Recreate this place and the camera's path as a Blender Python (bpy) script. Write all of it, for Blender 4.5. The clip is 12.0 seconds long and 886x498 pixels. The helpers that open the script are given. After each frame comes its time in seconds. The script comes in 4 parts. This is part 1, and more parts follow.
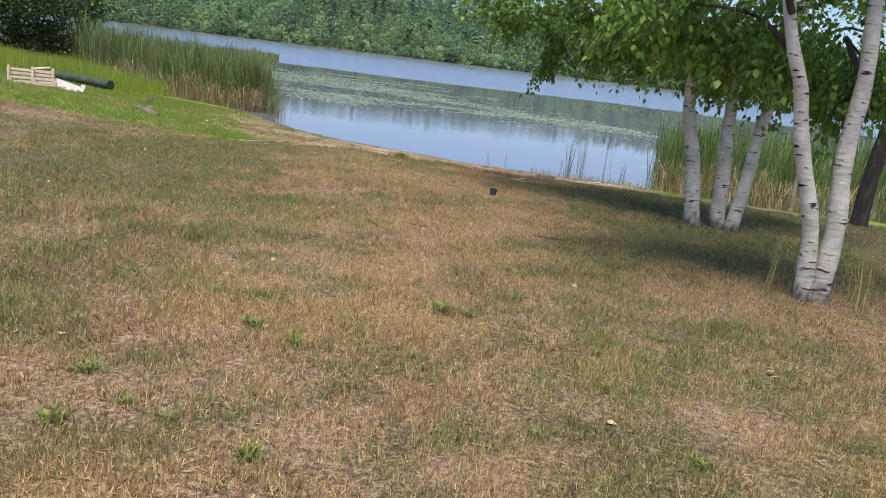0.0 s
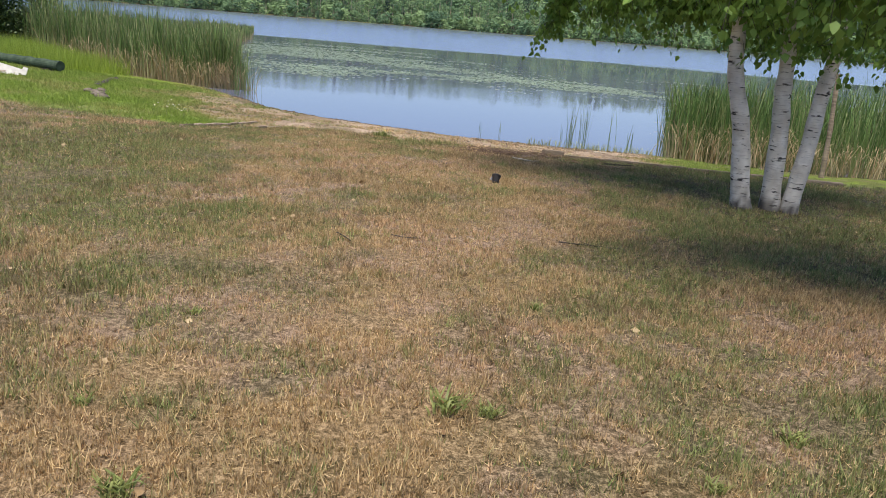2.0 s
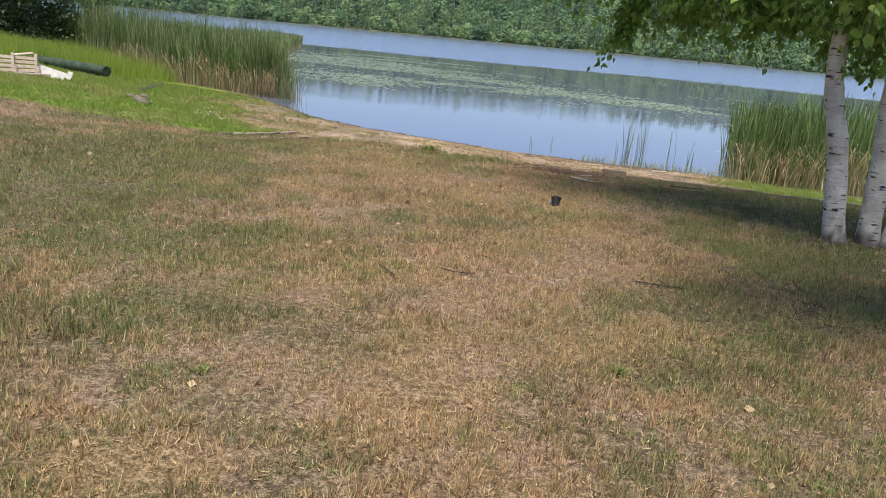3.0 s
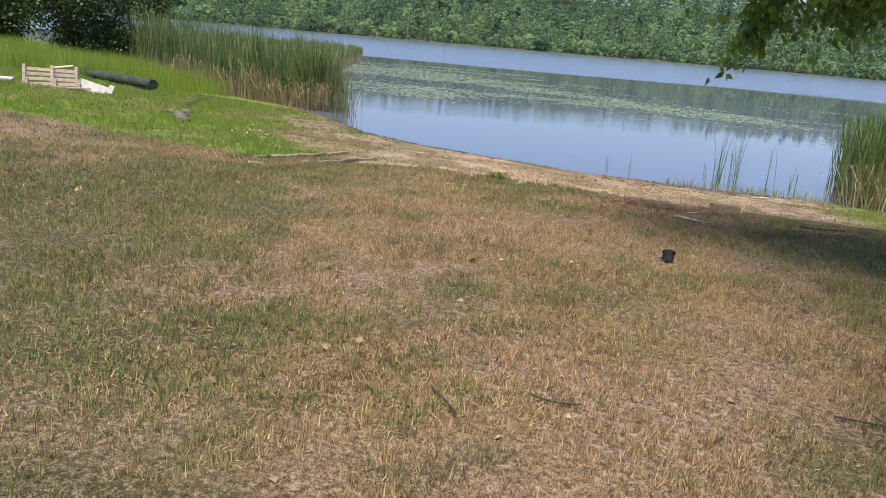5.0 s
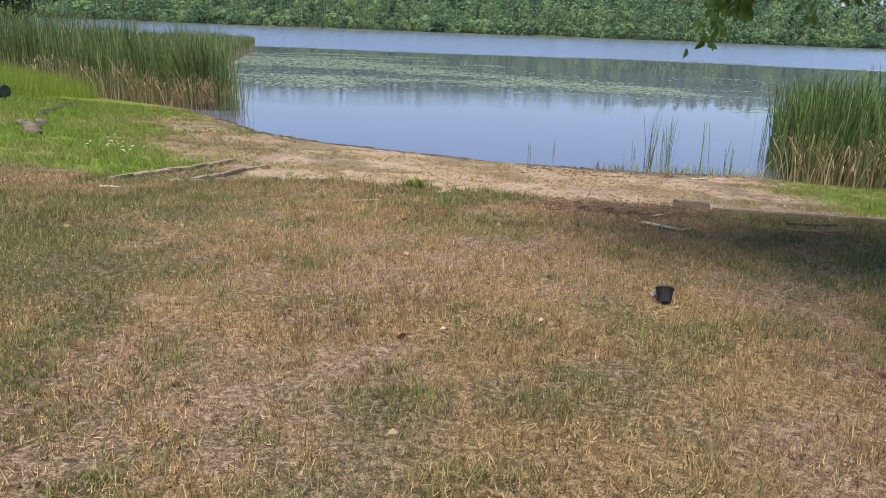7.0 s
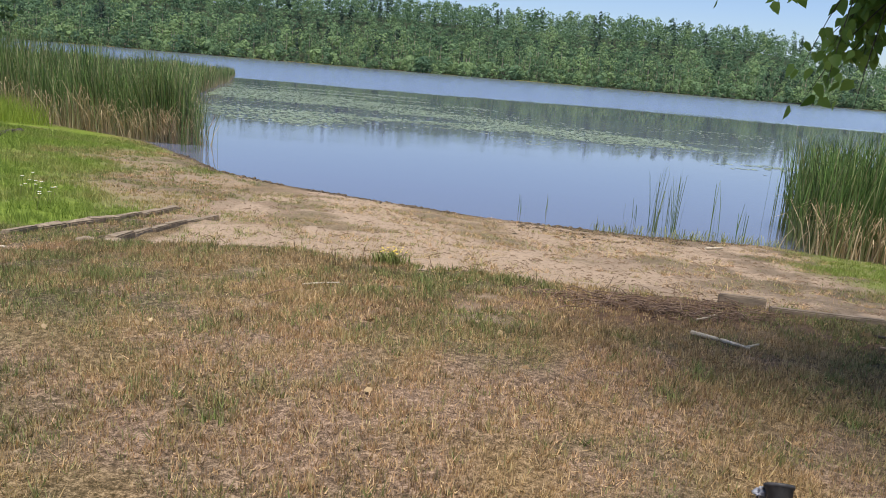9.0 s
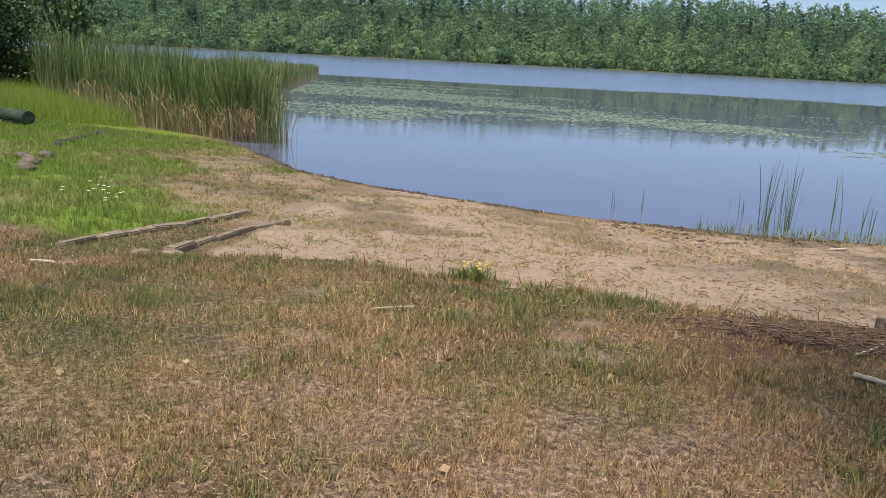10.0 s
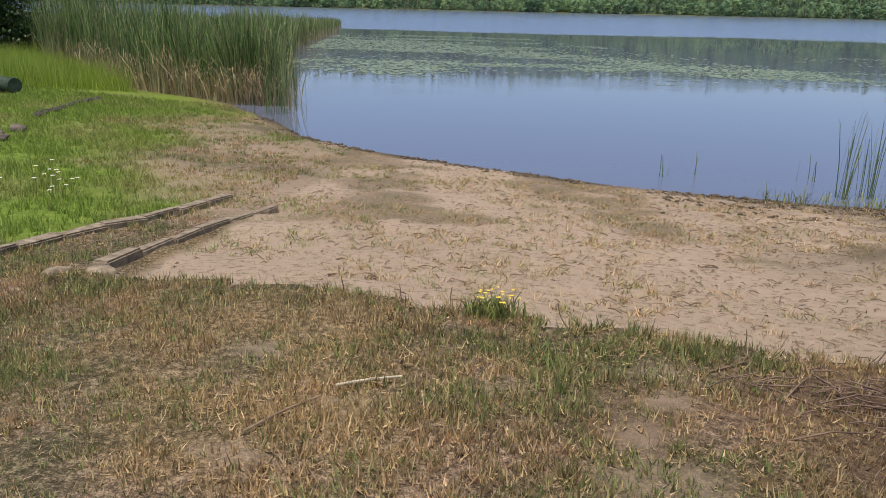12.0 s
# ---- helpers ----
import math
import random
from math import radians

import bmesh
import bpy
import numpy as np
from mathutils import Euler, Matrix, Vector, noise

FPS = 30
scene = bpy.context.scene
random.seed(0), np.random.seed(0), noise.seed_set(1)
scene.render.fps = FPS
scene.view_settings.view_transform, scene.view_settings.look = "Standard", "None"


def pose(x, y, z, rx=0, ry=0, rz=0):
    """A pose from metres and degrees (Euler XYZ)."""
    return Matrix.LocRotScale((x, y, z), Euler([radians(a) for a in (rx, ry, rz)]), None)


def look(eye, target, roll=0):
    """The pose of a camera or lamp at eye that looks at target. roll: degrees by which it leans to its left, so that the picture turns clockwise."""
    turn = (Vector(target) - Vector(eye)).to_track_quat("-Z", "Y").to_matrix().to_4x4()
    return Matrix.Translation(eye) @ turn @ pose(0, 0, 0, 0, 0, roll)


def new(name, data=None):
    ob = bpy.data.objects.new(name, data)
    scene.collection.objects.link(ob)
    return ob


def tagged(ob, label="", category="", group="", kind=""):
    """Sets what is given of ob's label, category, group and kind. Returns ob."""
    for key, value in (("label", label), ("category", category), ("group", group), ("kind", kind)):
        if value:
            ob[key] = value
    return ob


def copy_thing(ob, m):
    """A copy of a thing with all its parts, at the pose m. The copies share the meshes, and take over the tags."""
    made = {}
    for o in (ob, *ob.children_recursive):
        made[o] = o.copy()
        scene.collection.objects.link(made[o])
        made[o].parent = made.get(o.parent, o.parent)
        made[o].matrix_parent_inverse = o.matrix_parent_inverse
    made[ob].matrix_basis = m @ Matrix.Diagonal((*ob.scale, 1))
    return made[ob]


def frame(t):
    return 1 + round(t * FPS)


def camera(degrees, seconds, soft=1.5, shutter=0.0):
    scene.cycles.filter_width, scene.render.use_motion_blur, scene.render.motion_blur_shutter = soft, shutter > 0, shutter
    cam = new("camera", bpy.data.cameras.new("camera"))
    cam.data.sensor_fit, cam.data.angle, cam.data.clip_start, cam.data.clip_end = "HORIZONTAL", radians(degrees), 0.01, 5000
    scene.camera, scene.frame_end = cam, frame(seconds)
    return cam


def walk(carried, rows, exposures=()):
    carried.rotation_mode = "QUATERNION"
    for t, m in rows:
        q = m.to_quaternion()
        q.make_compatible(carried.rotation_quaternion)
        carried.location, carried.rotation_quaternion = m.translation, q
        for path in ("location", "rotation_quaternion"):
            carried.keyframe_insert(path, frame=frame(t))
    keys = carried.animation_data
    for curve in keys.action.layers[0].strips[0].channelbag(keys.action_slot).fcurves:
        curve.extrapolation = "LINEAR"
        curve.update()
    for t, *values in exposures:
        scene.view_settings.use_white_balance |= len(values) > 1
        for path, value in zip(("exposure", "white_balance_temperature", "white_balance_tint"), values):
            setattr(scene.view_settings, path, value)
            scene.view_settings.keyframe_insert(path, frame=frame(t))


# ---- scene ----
cam = camera(59.8, 12.0, soft=0.95)
METRES, EYE, TILT, LEAN, TURN = 10.64, 1.5, -14.2, -6.8, 0.0
ROWS = [
    (0.0, 0.0, 0.0, 0.0, 0.0, 0.0, 0.0),
    (0.5, -0.0022, 0.0477, 0.0056, 0.07, 1.95, -0.24),
    (1.0, 0.0057, 0.0948, 0.0127, -0.2, 0.42, 3.82),
    (1.5, -0.0057, 0.1378, 0.0217, -0.89, 0.23, 2.74),
    (2.0, -0.0035, 0.1819, 0.0363, -0.76, -2.43, 2.6),
    (2.5, -0.0078, 0.2193, 0.0424, 1.73, -1.51, 0.83),
    (4.5, -0.0251, 0.3877, 0.0772, 3.33, -1.39, 1.48),
    (5.0, -0.0318, 0.4282, 0.0863, 6.64, -0.64, 0.43),
    (5.5, -0.0401, 0.4709, 0.0971, 5.9, -0.37, 0.74),
    (6.0, -0.0422, 0.5079, 0.1047, 6.34, -2.14, 0.24),
    (6.5, -0.0537, 0.5498, 0.114, 5.39, -2.14, 1.85),
    (7.0, -0.0478, 0.5903, 0.1221, 0.12, -2.07, 4.82),
    (7.5, -0.056, 0.6275, 0.1322, 0.91, 1.21, 1.75),
    (9.5, -0.0479, 0.785, 0.1637, -2.01, 0.27, 2.83),
    (10.0, -0.0509, 0.8223, 0.1715, 4.53, 0.43, 2.9),
    (10.5, -0.0537, 0.8634, 0.1828, 3.79, 0.95, 1.42),
    (11.0, -0.0513, 0.9001, 0.1872, 9.8, 1.23, 2.6),
    (11.5, -0.0526, 0.9322, 0.1904, 11.15, -2.6, 2.15),
    (12.0, -0.0497, 0.9655, 0.2026, 6.82, -2.86, 4.04),
]
walk(cam, [(t, pose(0, 0, EYE, TILT, LEAN, TURN) @ pose(METRES * x, METRES * y, METRES * z, 90 + pitch, roll, yaw)) for t, x, y, z, yaw, pitch, roll in ROWS],
     [(0.0, 0.62), (2.5, 0.58), (5.0, 0.57), (7.0, 0.52), (9.5, 0.40), (11.0, 0.22), (12.0, 0.2)])

# ---- light ----
sun_data = bpy.data.lights.new("sun", "SUN")
sun_data.energy, sun_data.angle, sun_data.color = 4.3, radians(26), (1.0, 0.94, 0.84)
SUN_EL, SUN_AZ = radians(70), radians(195)      # azimuth clockwise from +y
sun = new("sun", sun_data)
sun_dir = Vector((math.sin(SUN_AZ) * math.cos(SUN_EL), math.cos(SUN_AZ) * math.cos(SUN_EL), math.sin(SUN_EL)))
sun.matrix_world = look(sun_dir * 60, (0, 0, 0))
world = bpy.data.worlds.new("world")
scene.world = world
world.use_nodes = True
wn = world.node_tree.nodes
sky = wn.new("ShaderNodeTexSky")
sky.sky_type, sky.sun_disc = "NISHITA", False
sky.sun_elevation, sky.sun_rotation = SUN_EL, SUN_AZ
sky.air_density, sky.dust_density, sky.ozone_density = 1.0, 0.5, 3.0
wn["Background"].inputs["Strength"].default_value = 0.092
haze = wn.new("ShaderNodeMix")
haze.data_type, haze.blend_type = "RGBA", "MULTIPLY"
haze.inputs["Factor"].default_value, haze.inputs["B"].default_value = 1.0, (0.91, 0.94, 1.12, 1)
world.node_tree.links.new(sky.outputs[0], haze.inputs["A"])
world.node_tree.links.new(haze.outputs["Result"], wn["Background"].inputs["Color"])


# ---- materials ----
def material(name, rough=0.8, spec=0.3):
    m = bpy.data.materials.new(name)
    m.use_nodes = True
    b = m.node_tree.nodes["Principled BSDF"]
    b.inputs["Roughness"].default_value = rough
    b.inputs["Specular IOR Level"].default_value = spec
    return m, m.node_tree.nodes, m.node_tree.links, b


def tex_noise(n, l, scale, detail=4.0, rough=0.55, vec=None, stretch=None):
    t = n.new("ShaderNodeTexNoise")
    t.inputs["Scale"].default_value, t.inputs["Detail"].default_value, t.inputs["Roughness"].default_value = scale, detail, rough
    if vec is None:
        vec = n.new("ShaderNodeNewGeometry").outputs["Position"]
    if stretch:
        mp = n.new("ShaderNodeMapping")
        mp.inputs["Scale"].default_value = stretch
        l.new(vec, mp.inputs["Vector"])
        vec = mp.outputs[0]
    l.new(vec, t.inputs["Vector"])
    return t.outputs["Fac"]


def ramp(n, l, fac, stops):
    r = n.new("ShaderNodeValToRGB")
    e = r.color_ramp.elements
    while len(e) < len(stops):
        e.new(0.5)
    for k, (p, c) in zip(e, stops):
        k.position, k.color = p, (*c, 1)
    l.new(fac, r.inputs["Fac"])
    return r.outputs["Color"]


def mix(n, l, fac, a, b, mode="MIX"):
    m = n.new("ShaderNodeMix")
    m.data_type, m.blend_type = "RGBA", mode
    for sock, v in ((m.inputs["Factor"], fac), (m.inputs["A"], a), (m.inputs["B"], b)):
        if isinstance(v, (int, float)):
            sock.default_value = v
        elif isinstance(v, tuple):
            sock.default_value = (*v, 1)
        else:
            l.new(v, sock)
    return m.outputs["Result"]


def maths(n, l, op, a, b=0.0, clamp=False):
    m = n.new("ShaderNodeMath")
    m.operation, m.use_clamp = op, clamp
    for sock, v in ((m.inputs[0], a), (m.inputs[1], b)):
        if isinstance(v, (int, float)):
            sock.default_value = v
        else:
            l.new(v, sock)
    return m.outputs[0]


def attr(n, name):
    a = n.new("ShaderNodeAttribute")
    a.attribute_name = name
    return a.outputs["Fac"]


def bump(n, l, b, height, strength=0.4, distance=0.02):
    k = n.new("ShaderNodeBump")
    k.inputs["Strength"].default_value, k.inputs["Distance"].default_value = strength, distance
    l.new(height, k.inputs["Height"])
    l.new(k.outputs[0], b.inputs["Normal"])


def island(n):
    return n.new("ShaderNodeNewGeometry").outputs["Random Per Island"]


def make_ground():
    m, n, l, b = material("ground_cover", 0.95, 0.1)
    fine, mid = tex_noise(n, l, 120, 6, 0.65), tex_noise(n, l, 11, 5)
    tufty = tex_noise(n, l, 34, 4, 0.6)
    fine = mix(n, l, 0.45, fine, tufty)
    pale = ramp(n, l, fine, [(0.40, (0.06, 0.042, 0.028)), (0.5, (0.20, 0.135, 0.093)), (0.60, (0.44, 0.315, 0.22))])
    gold = ramp(n, l, fine, [(0.40, (0.065, 0.045, 0.02)), (0.5, (0.195, 0.13, 0.068)), (0.60, (0.43, 0.305, 0.17))])
    thatch = mix(n, l, attr(n, "hue"), pale, gold)
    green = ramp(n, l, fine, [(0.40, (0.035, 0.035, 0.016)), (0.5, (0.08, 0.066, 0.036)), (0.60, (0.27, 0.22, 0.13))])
    lush = ramp(n, l, mid, [(0.3, (0.10, 0.15, 0.02)), (0.7, (0.20, 0.26, 0.045))])
    grain = tex_noise(n, l, 220, 3)
    sand = mix(n, l, mid, (0.30, 0.222, 0.155), (0.50, 0.385, 0.285))
    sand = mix(n, l, maths(n, l, "MULTIPLY", grain, 0.45), sand, (0.30, 0.215, 0.14))
    debris = ramp(n, l, tex_noise(n, l, 17, 6, 0.75), [(0.53, (0, 0, 0)), (0.60, (1, 1, 1))])
    sand = mix(n, l, maths(n, l, "MULTIPLY", debris, 0.75), sand, (0.16, 0.12, 0.07))
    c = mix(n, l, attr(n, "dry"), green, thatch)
    c = mix(n, l, attr(n, "lush"), c, lush)
    c = mix(n, l, attr(n, "litter"), c, ramp(n, l, fine, [(0.35, (0.05, 0.03, 0.02)), (0.65, (0.20, 0.125, 0.08))]))
    c = mix(n, l, attr(n, "sand"), c, sand)
    c = mix(n, l, attr(n, "wet"), c, (0.085, 0.065, 0.045))
    c = mix(n, l, attr(n, "forest"), c, (0.035, 0.045, 0.025))
    l.new(c, b.inputs["Base Color"])
    bump(n, l, b, mix(n, l, 0.35, fine, mid), 0.85, 0.03)
    return m


def make_blade(name, dry_a, dry_b, green_a, green_b, lush_a=None, lush_b=None, trans=0.2, gold=None):
    m, n, l, b = material(name, 0.7, 0.2)
    r = island(n)
    c = mix(n, l, attr(n, "dry"), mix(n, l, r, green_a, green_b), mix(n, l, r, dry_a, dry_b))
    if gold:
        c = mix(n, l, maths(n, l, "MULTIPLY", attr(n, "hue"), attr(n, "dry")), c, mix(n, l, r, *gold))
        c = mix(n, l, attr(n, "tuft_brown"), c, mix(n, l, r, (0.085, 0.06, 0.035), (0.21, 0.148, 0.09)))
    if lush_a:
        c = mix(n, l, attr(n, "lush"), c, mix(n, l, r, lush_a, lush_b))
    l.new(c, b.inputs["Base Color"])
    t = n.new("ShaderNodeBsdfTranslucent")
    l.new(c, t.inputs["Color"])
    s = n.new("ShaderNodeMixShader")
    s.inputs[0].default_value = trans
    l.new(b.outputs[0], s.inputs[1])
    l.new(t.outputs[0], s.inputs[2])
    l.new(s.outputs[0], n["Material Output"].inputs["Surface"])
    return m


def make_leaf(name, a, b_, trans=0.25, rough=0.5, kinds=False):
    m, n, l, b = material(name, rough, 0.3)
    c = mix(n, l, island(n), a, b_)
    if kinds:
        # whole trees differ: blue-green, fresh green, dark fir
        # pale bluish tones put some distance haze into the leaf colour
        c = mix(n, l, 0.8, c, ramp(n, l, attr(n, "tone"), [(0.1, (0.075, 0.14, 0.08)), (0.5, (0.135, 0.225, 0.115)), (0.9, (0.25, 0.355, 0.15))]))
        c = mix(n, l, attr(n, "fir"), c, (0.05, 0.085, 0.06))
    l.new(c, b.inputs["Base Color"])
    t = n.new("ShaderNodeBsdfTranslucent")
    l.new(c, t.inputs["Color"])
    s = n.new("ShaderNodeMixShader")
    s.inputs[0].default_value = trans
    l.new(b.outputs[0], s.inputs[1])
    l.new(t.outputs[0], s.inputs[2])
    l.new(s.outputs[0], n["Material Output"].inputs["Surface"])
    return m


def make_plain(name, a, b_, scale=8.0, rough=0.85, stretch=None, bumpy=0.3):
    m, n, l, b = material(name, rough, 0.25)
    f = tex_noise(n, l, scale, 6, 0.6, stretch=stretch)
    l.new(ramp(n, l, f, [(0.3, a), (0.7, b_)]), b.inputs["Base Color"])
    bump(n, l, b, f, bumpy, 0.01)
    return m


def make_birch_bark():
    m, n, l, b = material("birch_bark", 0.75, 0.25)
    base = ramp(n, l, tex_noise(n, l, 6, 5), [(0.3, (0.50, 0.44, 0.36)), (0.7, (0.74, 0.68, 0.59))])
    scar = tex_noise(n, l, 7, 3, 0.5, stretch=(1, 1, 4.2))
    dark = ramp(n, l, scar, [(0.60, (0, 0, 0)), (0.66, (1, 1, 1))])
    lines = ramp(n, l, tex_noise(n, l, 9, 2, 0.5, stretch=(1, 1, 12)), [(0.58, (0, 0, 0)), (0.7, (1, 1, 1))])
    c = mix(n, l, maths(n, l, "MULTIPLY", lines, 0.55), base, (0.28, 0.23, 0.19))
    c = mix(n, l, dark, c, (0.045, 0.037, 0.032))
    c = mix(n, l, attr(n, "rough_bark"), c, (0.07, 0.06, 0.05))
    l.new(c, b.inputs["Base Color"])
    bump(n, l, b, scar, 0.5, 0.02)
    return m


def make_water():
    m, n, l, b = material("lake_water", 0.03, 0.5)
    b.inputs["IOR"].default_value = 1.33
    b.inputs["Base Color"].default_value = (0.125, 0.138, 0.19, 1)
    pos = n.new("ShaderNodeNewGeometry").outputs["Position"]
    sep = n.new("ShaderNodeSeparateXYZ")
    l.new(pos, sep.inputs[0])
    # wind ripples cover the far reach of the lake, the near bay lies calm
    edge = maths(n, l, "ADD", sep.outputs["Y"], maths(n, l, "MULTIPLY", tex_noise(n, l, 0.03, 4), 26.0))
    windy = maths(n, l, "MULTIPLY", maths(n, l, "SUBTRACT", edge, 86.0), 0.12, clamp=True)
    small, wide = tex_noise(n, l, 5.0, 3, stretch=(1, 2.2, 1)), tex_noise(n, l, 1.1, 4, stretch=(1, 2.5, 1))
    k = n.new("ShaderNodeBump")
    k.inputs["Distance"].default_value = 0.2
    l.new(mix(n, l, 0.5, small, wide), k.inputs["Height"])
    breath = maths(n, l, "MULTIPLY", maths(n, l, "SUBTRACT", tex_noise(n, l, 0.22, 3, stretch=(0.4, 1, 1)), 0.44), 0.06, clamp=True)
    l.new(maths(n, l, "ADD", maths(n, l, "MULTIPLY", windy, 0.06), maths(n, l, "ADD", breath, 0.002)), k.inputs["Strength"])
    # shading normal tipped to the near bank, so rippled water reflects sky over woods
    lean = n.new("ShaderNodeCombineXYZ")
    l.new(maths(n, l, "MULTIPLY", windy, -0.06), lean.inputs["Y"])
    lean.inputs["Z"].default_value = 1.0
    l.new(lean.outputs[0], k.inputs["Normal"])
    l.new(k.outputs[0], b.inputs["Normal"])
    l.new(maths(n, l, "ADD", maths(n, l, "MULTIPLY", windy, 0.08), 0.015), b.inputs["Roughness"])
    return m


GROUND = make_ground()
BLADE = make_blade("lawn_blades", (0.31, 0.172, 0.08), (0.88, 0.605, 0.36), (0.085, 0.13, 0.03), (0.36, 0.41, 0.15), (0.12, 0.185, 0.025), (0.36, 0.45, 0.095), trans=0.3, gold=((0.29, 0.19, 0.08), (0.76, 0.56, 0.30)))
TALL_BLADE = make_blade("tall_grass_blades", (0.40, 0.32, 0.12), (0.60, 0.48, 0.22), (0.20, 0.28, 0.035), (0.46, 0.56, 0.11), trans=0.5)
CATTAIL = make_blade("cattail_leaves", (0.40, 0.28, 0.16), (0.74, 0.58, 0.39), (0.045, 0.095, 0.026), (0.15, 0.245, 0.068), trans=0.33)
BIRCH_LEAF = make_leaf("birch_leaves", (0.10, 0.19, 0.03), (0.28, 0.42, 0.09), 0.45)
YOUNG_LEAF = make_leaf("young_tree_leaves", (0.07, 0.12, 0.035), (0.20, 0.28, 0.09), 0.4)
BUSH_LEAF = make_leaf("bush_leaves", (0.025, 0.045, 0.012), (0.07, 0.11, 0.03), 0.2)
WOODS_LEAF = make_leaf("woods_leaves", (0.09, 0.155, 0.085), (0.20, 0.31, 0.145), 0.35, 0.8, True)
PAD = make_leaf("lily_pads", (0.15, 0.20, 0.09), (0.36, 0.41, 0.22), 0.0, 0.3)
BARK = make_birch_bark()
DARK_BARK = make_plain("dark_bark", (0.03, 0.024, 0.02), (0.09, 0.075, 0.06), 14, stretch=(1, 1, 0.25))
TWIG = make_plain("dead_twig", (0.14, 0.09, 0.055), (0.34, 0.24, 0.16), 18)
WATER = make_water()
PALE_STICK = make_plain("bleached_stick", (0.38, 0.31, 0.22), (0.62, 0.54, 0.42), 20)
PALE_WOOD = make_plain("weathered_pale_wood", (0.34, 0.26, 0.20), (0.57, 0.46, 0.37), 7, stretch=(0.3, 3, 3))
WHITE_PAINT = make_plain("chipped_white_paint", (0.40, 0.37, 0.33), (0.60, 0.57, 0.51), 6)
LOG_PAINT = make_plain("dark_green_log", (0.02, 0.035, 0.022), (0.07, 0.095, 0.06), 5)
TIMBER = make_plain("weathered_timber", (0.13, 0.10, 0.075), (0.36, 0.28, 0.20), 9, stretch=(0.6, 0.6, 3))
BLACK_PLASTIC = make_plain("black_plastic", (0.03, 0.03, 0.033), (0.075, 0.07, 0.068), 20, 0.5)
GREY_FILM = make_plain("grey_film", (0.20, 0.20, 0.22), (0.42, 0.42, 0.45), 30, 0.4)
CLOD = make_plain("dark_mud", (0.045, 0.034, 0.024), (0.16, 0.12, 0.08), 30)
STONE = make_plain("brown_stone", (0.08, 0.065, 0.05), (0.21, 0.17, 0.13), 9)


# ---- mesh helpers ----
def mesh_np(name, verts, tris, mat, attrs=None, smooth=False):
    me = bpy.data.meshes.new(name)
    verts, tris = np.asarray(verts, np.float32), np.asarray(tris, np.int32)
    me.vertices.add(len(verts))
    me.vertices.foreach_set("co", verts.ravel())
    me.loops.add(tris.size)
    me.loops.foreach_set("vertex_index", tris.ravel())
    me.polygons.add(len(tris))
    me.polygons.foreach_set("loop_start", np.arange(len(tris), dtype=np.int32) * tris.shape[1])
    me.update(calc_edges=True)
    if smooth:
        me.polygons.foreach_set("use_smooth", np.ones(len(tris), bool))
    for key, v in (attrs or {}).items():
        a = me.attributes.new(key, "FLOAT", "POINT")
        a.data.foreach_set("value", np.asarray(v, np.float32))
    me.materials.append(mat)
    return me


def part(name, bm, mat, parent=None, label=""):
    if isinstance(bm, bpy.types.Mesh):
        me = bm
        me.name = name
    else:
        me = bpy.data.meshes.new(name)
        bm.to_mesh(me)
        bm.free()
        me.materials.append(mat)
    ob = new(name, me)
    ob.parent = parent
    if label:
        tagged(ob, label)
    return ob


def thing(name, m, label, category, group="", kind=""):
    ob = new(name)
    ob.matrix_world = m
    return tagged(ob, label, category, group, kind)


rng = np.random.default_rng(7)


def lattice(ix, iy, seed):
    h = np.sin(ix * 127.1 + iy * 311.7 + seed * 74.7) * 43758.5453
    return h - np.floor(h)


def vnoise(x, y, scale, seed=0):
    x, y = np.asarray(x, float) * scale + 1000, np.asarray(y, float) * scale + 1000
    ix, iy = np.floor(x), np.floor(y)
    fx, fy = x - ix, y - iy
    fx, fy = fx * fx * (3 - 2 * fx), fy * fy * (3 - 2 * fy)
    a, b, c, d = lattice(ix, iy, seed), lattice(ix + 1, iy, seed), lattice(ix, iy + 1, seed), lattice(ix + 1, iy + 1, seed)
    return (a * (1 - fx) + b * fx) * (1 - fy) + (c * (1 - fx) + d * fx) * fy


def fbm(x, y, scale, seed=0, octaves=3):
    return sum(vnoise(x, y, scale * 2 ** k, seed + k) * 0.5 ** k for k in range(octaves)) / sum(0.5 ** k for k in range(octaves))


def smooth01(v):
    v = np.clip(v, 0, 1)
    return v * v * (3 - 2 * v)


# ---- terrain ----
W = -1.24
SHORE_X = [-300, -60, -30, -18, -12, -9, -7, -5, -4.2, -2.9, -1.06, 0.87, 3.28, 5.4, 6.5, 9, 14, 30, 80, 300]
SHORE_Y = [120, 75, 52, 38, 31, 29, 27.6, 24.9, 23.6, 22.5, 21.5, 20.6, 20.0, 19.9, 19.3, 18.8, 18.5, 20, 30, 60]


def shore_y(x):
    return np.interp(x, SHORE_X, SHORE_Y)


def lip_y(x):
    return np.interp(x, [-40, -12, -3.8, -2.6, 2.19, 6, 40], [16, 15.5, 14.7, 14.32, 13.41, 12.7, 12.7])


def far_y(x):
    return 285 + 0.0004 * np.asarray(x, float) ** 2 * 0.2 + 6 * np.sin(np.asarray(x, float) * 0.02)


